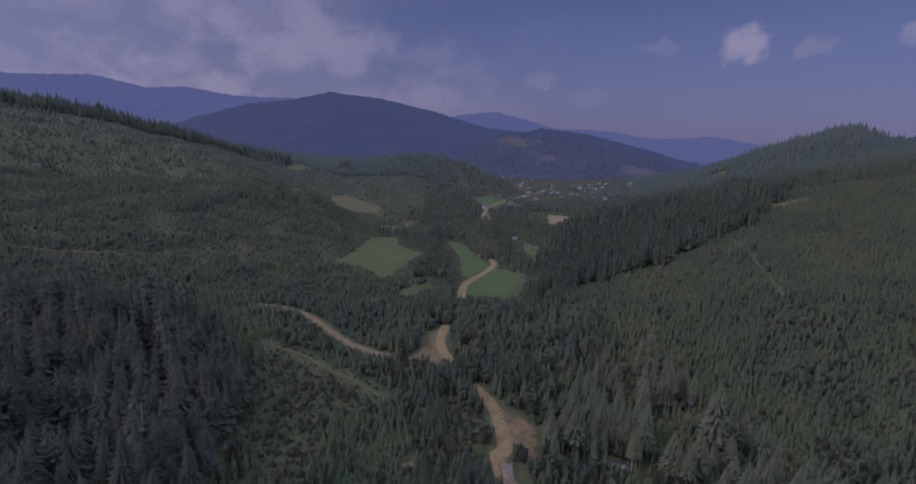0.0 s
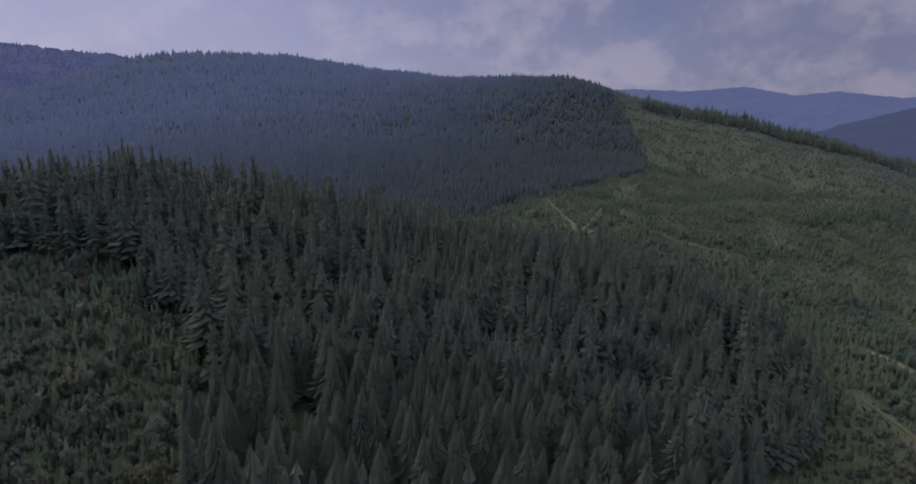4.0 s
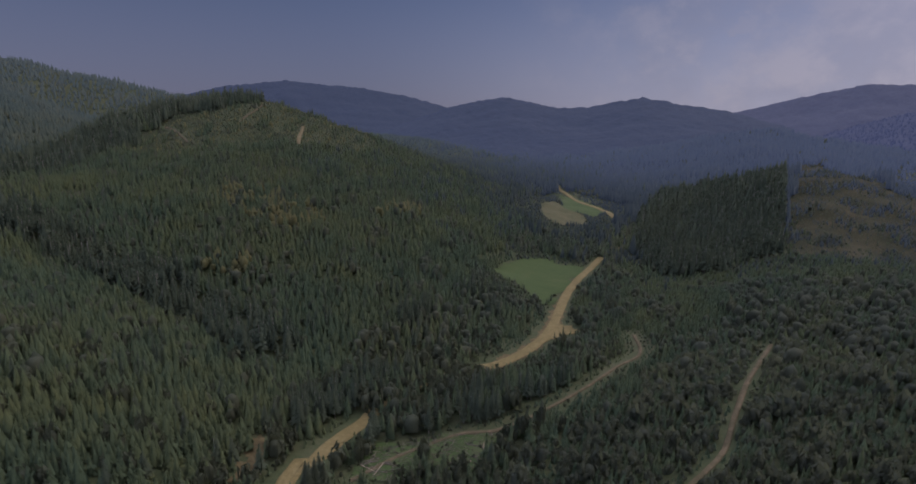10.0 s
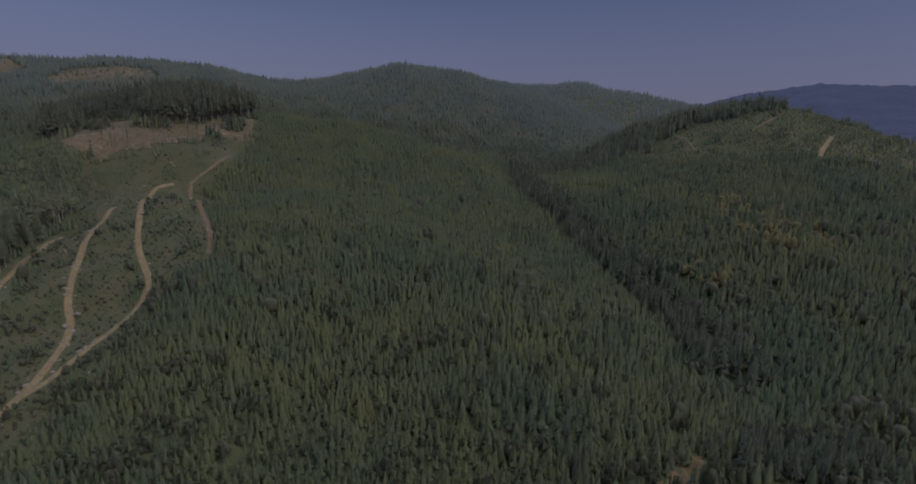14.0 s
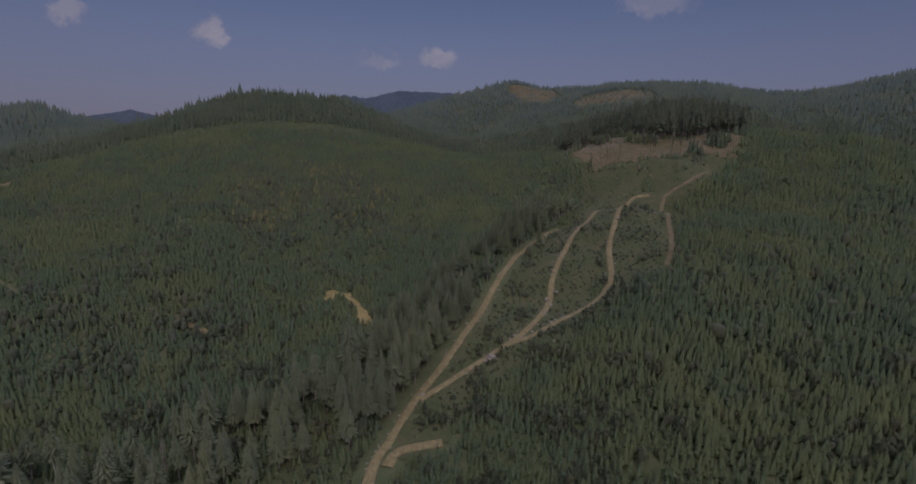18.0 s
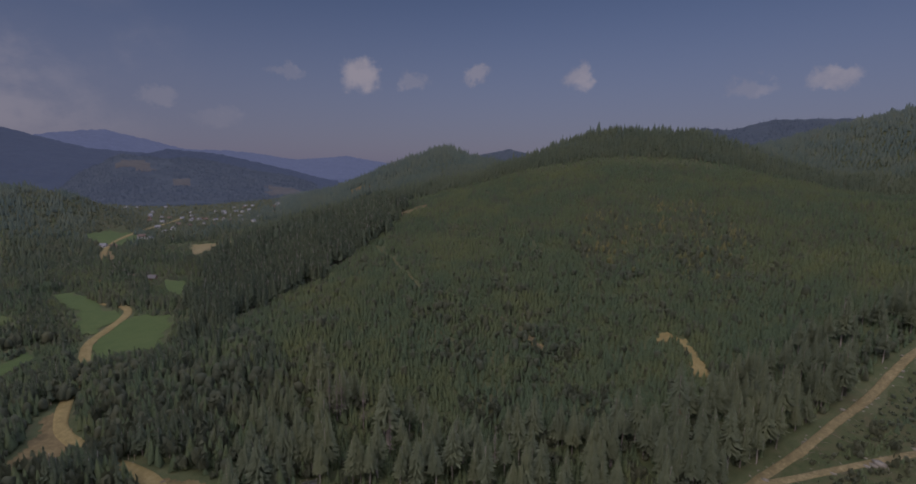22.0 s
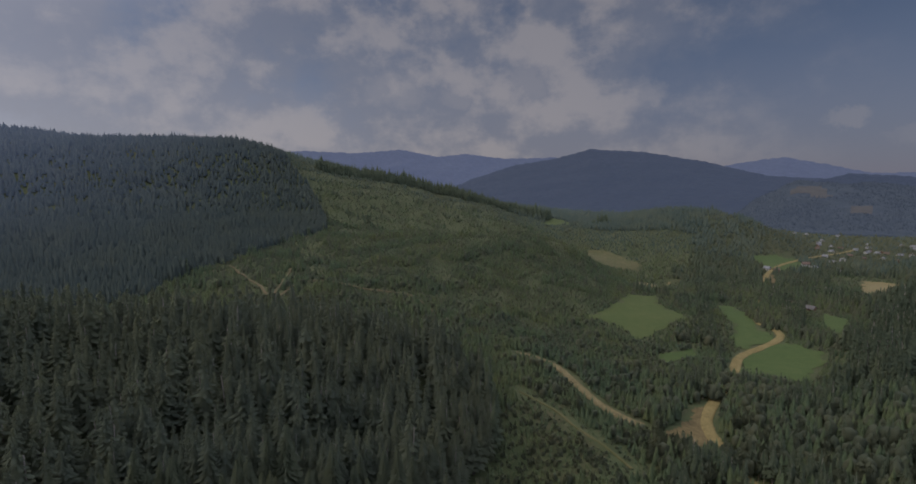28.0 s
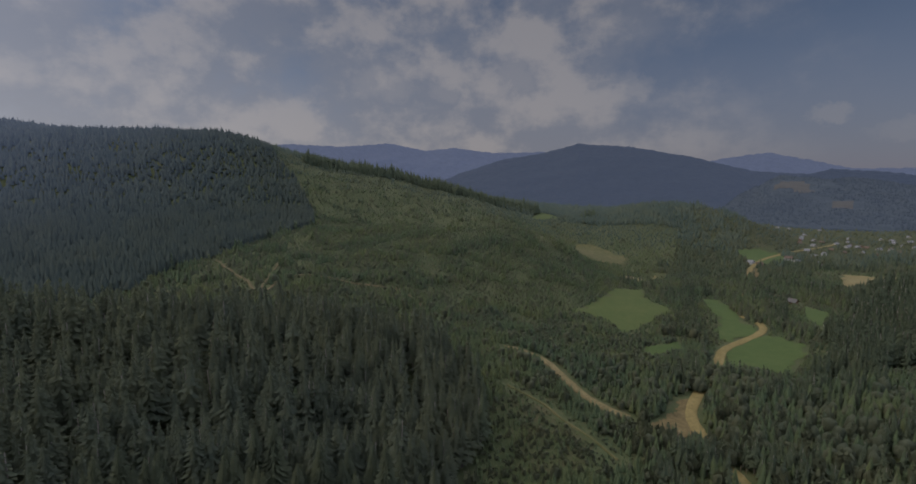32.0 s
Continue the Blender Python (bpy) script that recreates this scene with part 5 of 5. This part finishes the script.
spruce_own = material("single_spruce_needles", leafy((0.063, 0.080, 0.057), (0.128, 0.145, 0.087), (0.121, 0.130, 0.071), True), 0.95, None, spec=0.05, thin=0.5)
leaf_own = material("single_tree_leaves", leafy((0.057, 0.079, 0.043), (0.128, 0.141, 0.070), (0.153, 0.135, 0.064), True), 0.85, (2.0, 0.4), spec=0.12, thin=0.45)
dead_mat = material("dead_twigs", painted((0.3, (0.095, 0.080, 0.068)), (0.7, (0.22, 0.18, 0.155))), 0.95)
weathered = material("weathered_wood", painted((0.3, (0.085, 0.072, 0.05)), (0.7, (0.18, 0.155, 0.115)), fine=5.0), 0.85)
pale_wood = material("peeled_wood", painted((0.3, (0.20, 0.16, 0.10)), (0.7, (0.36, 0.29, 0.20))), 0.8)
whitewash = material("white_paint", painted((0.3, (0.28, 0.28, 0.26)), (0.7, (0.45, 0.445, 0.42))), 0.7)
plaster = material("pale_plaster", painted((0.3, (0.26, 0.245, 0.205)), (0.7, (0.42, 0.40, 0.34))), 0.85)
brown_wall = material("brown_boards", painted((0.3, (0.13, 0.085, 0.055)), (0.7, (0.24, 0.16, 0.10))), 0.85)
grey_roof = material("grey_sheet_roof", painted((0.3, (0.11, 0.115, 0.115)), (0.7, (0.21, 0.215, 0.215))), 0.7)
red_roof = material("rusty_roof", painted((0.3, (0.085, 0.062, 0.048)), (0.7, (0.16, 0.115, 0.085))), 0.8)
dark_roof = material("dark_shingle_roof", painted((0.3, (0.07, 0.067, 0.062)), (0.7, (0.14, 0.132, 0.12))), 0.85)
glass = material("window_glass", lambda t, p: (0.03, 0.035, 0.04), 0.08, spec=0.5)
stone_mat = material("pale_stone", painted((0.3, (0.10, 0.092, 0.068)), (0.7, (0.21, 0.19, 0.145))), 0.9)
mud_mat = material("wet_mud", painted((0.3, (0.05, 0.035, 0.022)), (0.7, (0.10, 0.07, 0.045))), 0.35)
water_mat = material("stream_water", painted((0.3, (0.035, 0.04, 0.035)), (0.7, (0.09, 0.085, 0.07))), 0.3, (1.2, 0.25), spec=0.3)


# near trees, each a thing of its own
def spruce_kind(seed):
    root = new("spruce_tree")
    tagged(root, "tall dark green spruce with drooping ragged boughs", "tree", "tall spruces near the road")
    bm = rod(bmesh.new(), (0, 0, -0.03), (0, 0, 0.93), 0.075, 0.012, 7)
    part("trunk", bm, bark, root)
    array_part("crown", bough_spruce(36, 17, seed, 0.1 + 0.03 * (seed % 5)), spruce_own, root)
    return root


def broad_kind(seed):
    root = new("broadleaf_tree")
    tagged(root, "bushy olive green broadleaf tree with loose crown", "tree", "broadleaf trees near the road")
    g = random.Random(seed)
    bm = rod(bmesh.new(), (0, 0, -0.05), (0.02, 0, 0.45), 0.07, 0.04, 6)
    for k in range(5):
        a = k * 1.26 + g.uniform(-0.3, 0.3)
        rod(bm, (0.01, 0, 0.2 + 0.05 * k), (0.5 * math.cos(a), 0.5 * math.sin(a), 0.45 + 0.07 * k), 0.03, 0.008, 5)
    part("trunk", bm, bark, root)
    array_part("crown", bush_shape(8, 760, seed, 0.095), leaf_own, root)
    return root


for kinds, spots in (([spruce_kind(300 + k) for k in range(5)], near_spruce), ([broad_kind(320 + k) for k in range(5)], near_broad)):
    for n, (x, y, h, w) in enumerate(spots):
        g = random.Random(n)
        m = Matrix.LocRotScale((x, y, float(level(np.array([x]), np.array([y]))[0]) - 0.2), Euler((g.gauss(0, 0.02), g.gauss(0, 0.02), g.uniform(0, 6.28))), (w, w, h))
        if n < len(kinds):
            kinds[n].matrix_basis = m
        else:
            copy_thing(kinds[n % 5], Matrix.Translation(m.translation) @ m.to_quaternion().to_matrix().to_4x4() @ Matrix.Diagonal((w / kinds[n % 5].scale[0], w / kinds[n % 5].scale[1], h / kinds[n % 5].scale[2], 1)))


def on_ground(x, y):
    return float(level(np.array([float(x)]), np.array([float(y)]))[0])


# dead spruces and bare stems left standing
def snag_kind(seed, crown):
    root = new("dead_spruce" if not crown else "lone_spruce")
    g = random.Random(seed)
    bm = rod(bmesh.new(), (0, 0, -0.3), (0, 0, 22), 0.26, 0.04, 8)
    part("trunk", bm, dead_mat if not crown else weathered, root)
    bm = bmesh.new()
    for k in range(70 if not crown else 26):
        z = g.uniform(5, 21) if not crown else g.uniform(14, 21.5)
        a, l = g.uniform(0, 6.28), (22.5 - z) * 0.15 + 0.5
        rod(bm, (0, 0, z), (l * math.cos(a), l * math.sin(a), z - l * 0.35), 0.05, 0.015, 4)
    tagged(part("dead_crown", bm, dead_mat, root), kind="stuff")
    if crown:
        v, f = bough_spruce(9, 8, seed, 0.0)
        array_part("crown", (v * np.array([1.7, 1.7, 9.0]) + np.array([0, 0, 13.5]), f), spruce_own, root)
    return tagged(root, "dead grey brown spruce with bare twigs" if not crown else "lone thin spruce with bare pale trunk on the felled slope",
                  "tree", "dead spruces by the creek" if not crown else "lone spruces on the felled slope")


for spots, crown in ((SNAGS, False), (LONERS, True)):
    first = snag_kind(41 + crown, crown)
    for n, (x, y) in enumerate(spots):
        m = pose(x, y, on_ground(x, y), 0, 0, n * 77)
        if n == 0:
            first.matrix_basis = m
        else:
            copy_thing(first, m)


# houses
def house_kind(w, l, h, wall_mat, roof_mat, label, group="village houses", two=False):
    """A gabled house on its base: walls, roof, chimney, windows with frames, door."""
    root = new("house")
    tagged(root, label, "house", group)
    rise = w * 0.42
    bm = bmesh.new()
    pts = [(-w / 2, -l / 2), (w / 2, -l / 2), (w / 2, l / 2), (-w / 2, l / 2)]
    lowv = [bm.verts.new((x, y, -0.6)) for x, y in pts]
    topv = [bm.verts.new((x, y, h)) for x, y in pts]
    g0, g1 = bm.verts.new((0, -l / 2, h + rise)), bm.verts.new((0, l / 2, h + rise))
    for k in (1, 3):
        bm.faces.new((lowv[k], lowv[(k + 1) % 4], topv[(k + 1) % 4], topv[k]))
    bm.faces.new((lowv[0], lowv[1], topv[1], g0, topv[0]))
    bm.faces.new((lowv[2], lowv[3], topv[3], g1, topv[2]))
    part("wall", bm, wall_mat, root)
    bm = bmesh.new()
    o, th = 0.5, 0.18
    prof = [(-w / 2 - o, h - o * 0.84), (0, h + rise), (w / 2 + o, h - o * 0.84), (w / 2 + o, h - o * 0.84 + th), (0, h + rise + th * 1.3), (-w / 2 - o, h - o * 0.84 + th)]
    ends = [[bm.verts.new((x, y, z)) for x, z in prof] for y in (-l / 2 - o, l / 2 + o)]
    for k in range(6):
        bm.faces.new((ends[0][k], ends[0][(k + 1) % 6], ends[1][(k + 1) % 6], ends[1][k]))
    for e in ends:
        bm.faces.new((e[0], e[1], e[4], e[5]))
        bm.faces.new((e[1], e[2], e[3], e[4]))
    bmesh.ops.recalc_face_normals(bm, faces=bm.faces)
    part("roof", bm, roof_mat, root)
    part("chimney", box(bmesh.new(), w * 0.15, l * 0.2, h + rise, 0.6, 0.6, 1.6, bevel=0.04), red_roof, root)
    for level_z in ((1.5,) if not two else (1.5, 4.2)):
        for y in (-l * 0.28, l * 0.05, l * 0.32):
            for sx in (-1, 1):
                win = part("window", box(bmesh.new(), sx * (w / 2 + 0.02), y, level_z, 0.08, 1.1, 1.3), glass, root)
                part("frame", box(box(bmesh.new(), sx * (w / 2 + 0.05), y, level_z - 0.7, 0.12, 1.3, 0.1), sx * (w / 2 + 0.05), y, level_z + 0.7, 0.12, 1.3, 0.1), whitewash, win)
    part("door", box(bmesh.new(), w * 0.15, -l / 2 - 0.03, 1.0, 1.0, 0.08, 2.1), brown_wall, root)
    return root


KINDS = [house_kind(7, 9, 2.9, plaster, grey_roof, "pale plastered village house with a grey sheet roof"),
         house_kind(7, 9.5, 3.0, whitewash, grey_roof, "white village house with a light grey roof"),
         house_kind(6.5, 8, 2.7, brown_wall, red_roof, "brown boarded village house with a rusty roof"),
         house_kind(8, 10.5, 5.2, whitewash, red_roof, "two-storey white house with a reddish roof", two=True),
         house_kind(9.5, 18, 4.8, whitewash, grey_roof, "long white building with a pale roof in the village", two=True)]
used = set()
for n, (x, y, k) in enumerate(HOUSES):
    m = pose(x, y, on_ground(x, y), 0, 0, (n * 47) % 180)
    if k in used:
        copy_thing(KINDS[k], m)
    else:
        KINDS[k].matrix_basis = m
        used.add(k)
farm = house_kind(6.5, 9, 2.8, brown_wall, dark_roof, "small old farmhouse with dark walls and grey shingle roof", "farm buildings")
farm.matrix_basis = pose(*FARM[0], on_ground(*FARM[0]), 0, 0, 55)
shed = house_kind(5, 12, 2.4, brown_wall, red_roof, "long brown shed with rusty roof beside the farmhouse", "farm buildings")
shed.matrix_basis = pose(*FARM[1], on_ground(*FARM[1]), 0, 0, 80)


def pole_kind():
    root = new("utility_pole")
    tagged(root, "grey wooden utility pole with a crossbar", "pole", "utility poles along the valley")
    part("post", rod(bmesh.new(), (0, 0, -0.4), (0, 0, 8.5), 0.16, 0.11, 8), weathered, root)
    arm = part("crossbar", box(bmesh.new(), 0, 0, 7.9, 1.8, 0.12, 0.14, bevel=0.02), weathered, root)
    for k in (-0.8, 0.0, 0.8):
        part("insulator", rod(bmesh.new(), (k, 0, 7.95), (k, 0, 8.2), 0.06, 0.04, 6), whitewash, arm)
    return root


pole = pole_kind()
for n, (x, y) in enumerate(POLES):
    m = pose(x, y, on_ground(x, y), 0, 0, 20 + n * 5)
    if n:
        copy_thing(pole, m)
    else:
        pole.matrix_basis = m


# the plank bridge on the road
bridge = new("bridge")
tagged(bridge, "narrow wooden plank bridge with weathered railings on the gravel road", "bridge")
bx, by = BRIDGE[0]
turn = math.atan2(BRIDGE[1][1] - by, BRIDGE[1][0] - bx)
bridge.matrix_basis = Matrix.Translation((bx, by, on_ground(bx, by) + 0.55)) @ pose(0, 0, 0, 0, 0, math.degrees(turn))
for k in range(34):
    part("plank", box(bmesh.new(), -7.0 + k * 0.425, 0, 0.0, 0.39, 5.4, 0.12, bevel=0.015), weathered, bridge)
for sy in (-1, 1):
    part("beam", box(bmesh.new(), 0, sy * 1.9, -0.26, 14.6, 0.4, 0.38), bark, bridge)
    for k in range(8):
        part("post", box(bmesh.new(), -5.8 + k * 1.94, sy * 2.62, 0.5, 0.16, 0.16, 1.2, bevel=0.02), weathered, bridge)
    for z in (0.55, 1.05):
        part("rail", box(bmesh.new(), 0, sy * 2.62, z, 14.4, 0.1, 0.14, bevel=0.02), weathered, bridge)

# pale posts by the road
for n, (x, y) in enumerate(POSTS):
    bm = rod(bmesh.new(), (0, 0, -0.3), (0, 0, 2.6 if n < 2 else 1.2), 0.14, 0.12, 8)
    me = bpy.data.meshes.new("post")
    bm.to_mesh(me)
    bm.free()
    me.materials.append(pale_wood)
    post = tagged(new("post", me), "tall pale wooden post beside the gravel road" if n < 2 else "short pale post near the bridge", "post", "roadside posts")
    post.matrix_basis = pose(x, y, on_ground(x, y))

# puddles on the lay-by
for n, (x, y, rx, ry) in enumerate(PUDDLES):
    g = random.Random(n)
    bm = bmesh.new()
    ring = [bm.verts.new((rx * math.cos(a) * g.uniform(0.85, 1.12), ry * math.sin(a) * g.uniform(0.85, 1.12), 0)) for a in [6.283 * k / 18 for k in range(18)]]
    bm.faces.new(ring)
    me = bpy.data.meshes.new("puddle")
    bm.to_mesh(me)
    bm.free()
    me.materials.append(mud_mat)
    puddle = tagged(new("puddle", me), "dark muddy puddle on the bare earth lay-by", "puddle", "puddles on the lay-by")
    puddle.matrix_basis = pose(x, y, on_ground(x, y) + 0.75)


# felled logs
def log_kind(l, r, mat):
    bm = rod(bmesh.new(), (-l / 2, 0, r), (l / 2, 0, r), r, r * 0.7, 9)
    me = bpy.data.meshes.new("felled_log")
    bm.to_mesh(me)
    bm.free()
    me.materials.append(mat)
    return tagged(new("felled_log", me), "pale felled log lying on the cleared slope", "log", "felled logs")


logs = [log_kind(7, 0.2, weathered), log_kind(5, 0.2, weathered), log_kind(8, 0.22, pale_wood)]
g = np.random.default_rng(77)
n = 0
for poly, count in ((CLEARCUT, 80), (TRACKLAND, 14), (VERGE, 14)):
    p = np.array(poly)
    while count:
        x, y = g.uniform(p.min(0), p.max(0))
        if inside(poly, np.array([x]), np.array([y]))[0]:
            a = g.uniform(0, 180)
            dx, dy = math.cos(radians(a)) * 3, math.sin(radians(a)) * 3
            tip = math.degrees(math.atan2(on_ground(x + dx, y + dy) - on_ground(x - dx, y - dy), 6))
            m = pose(x, y, on_ground(x, y) + 0.3, 0, 0, a) @ pose(0, 0, 0, 0, -tip, 0)
            if n < 3:
                logs[n].matrix_basis = m
            else:
                copy_thing(logs[n % 3], m)
            n += 1
            count -= 1
# rows of pale logs left along the skid trails
LOG_ROWS = ([(589, -112), (587, -139), (581, -166)], [(640, -34), (620, -39), (601, -51)], [(572, -11), (554, -13)], [(561, -46), (571, -53)], [(554, -60), (520, -78)])
for row in LOG_ROWS:
    line = smooth_line(row, 6.0)
    for (x, y), (x1, y1) in zip(line, line[1:]):
        a = math.degrees(math.atan2(y1 - y, x1 - x)) + g.uniform(-20, 20)
        dx, dy = math.cos(radians(a)) * 3, math.sin(radians(a)) * 3
        tip = math.degrees(math.atan2(on_ground(x + dx, y + dy) - on_ground(x - dx, y - dy), 6))
        copy_thing(logs[2], pose(x + g.normal(0, 1.2), y + g.normal(0, 1.2), on_ground(x, y) + 0.7, 0, 0, a) @ pose(0, 0, 0, 0, -tip, 0))


# stones and cut branches, too many to count
def rubble(name, line, spread, count, size, mat, label, category):
    c = smooth_line(line, 2.0)
    g = np.random.default_rng(count)
    i = g.integers(0, len(c), count)
    t = np.gradient(c, axis=0)[i]
    t /= np.linalg.norm(t, axis=1)[:, None] + 1e-9
    off = g.choice([-1, 1], count) * g.normal(spread, spread * 0.22, count)
    p = c[i] + np.stack([-t[:, 1], t[:, 0]], -1) * off[:, None] + g.normal(0, 0.4, (count, 2))
    keep = ~inside(FIELD_MIDDLE, p[:, 0], p[:, 1])
    p = p[keep]
    s = size * g.lognormal(0, 0.5, len(p))
    shapes = [(ICO_V * np.random.default_rng(k).uniform(0.6, 1.3, (12, 1)) * np.array([1, 0.8, 0.6]) + np.array([0, 0, 0.25]), ICO_F) for k in range(4)]
    return grove(name, shapes, p[:, 0], p[:, 1], s, s, mat, label, category)


rubble("stones", TRACK_LEFT, 2.4, 700, 0.35, stone_mat, "pale stones along the edges of a logging track", "stones")
rubble("stones", TRACK_MIDDLE, 2.2, 1100, 0.5, stone_mat, "heaped pale stones beside a logging track", "stones")
rubble("stones", TRACK_RIGHT, 2.2, 1000, 0.5, stone_mat, "large pale stones pushed up along a logging track", "stones")
rubble("stones", ROAD_MAIN, 4.2, 1600, 0.25, stone_mat, "gravel windrows along the road edges", "stones")
rubble("stones", STREAM, 2.0, 700, 0.28, stone_mat, "pale boulders along the stream bed", "stones")
road("stream", STREAM, 2.4, water_mat, "shallow stony stream between trees", False, 0.12)


def litter(poly, count, label):
    p = np.array(poly)
    g = np.random.default_rng(count)
    xy = g.uniform(p.min(0), p.max(0), (count * 3, 2))
    xy = xy[inside(poly, xy[:, 0], xy[:, 1])][:count]
    a, l = g.uniform(0, 6.28, len(xy)), g.lognormal(0.6, 0.5, len(xy))
    d = np.stack([np.cos(a), np.sin(a)], -1) * l[:, None]
    e0, e1 = xy - d, xy + d
    z0, z1 = level(e0[:, 0], e0[:, 1]) + 0.45, level(e1[:, 0], e1[:, 1]) + 0.45 + g.uniform(0, 0.5, len(xy))
    side = np.stack([-np.sin(a), np.cos(a)], -1) * 0.09
    v = np.stack([np.column_stack([e0 - side, z0]), np.column_stack([e0 + side, z0]), np.column_stack([e1, z1]), np.column_stack([(e0 + e1) / 2, (z0 + z1) / 2 + 0.22])], 1)
    n = np.arange(len(xy))[:, None, None] * 4
    f = (np.array([[0, 2, 3], [2, 1, 3], [1, 0, 3], [0, 1, 2]])[None] + n).reshape(-1, 3)
    return tagged(mesh_object("cut_branches", v.reshape(-1, 3), f, weathered), label, "branches", kind="stuff")


litter(CLEARCUT, 3600, "grey cut branches strewn over the felled slope")
litter(TRACKLAND, 700, "grey cut branches on the grassy slope")
litter(VERGE, 500, "cut branches lying on the rough verge")
litter(CLEARING, 700, "dry branches scattered on the cleared hillside")
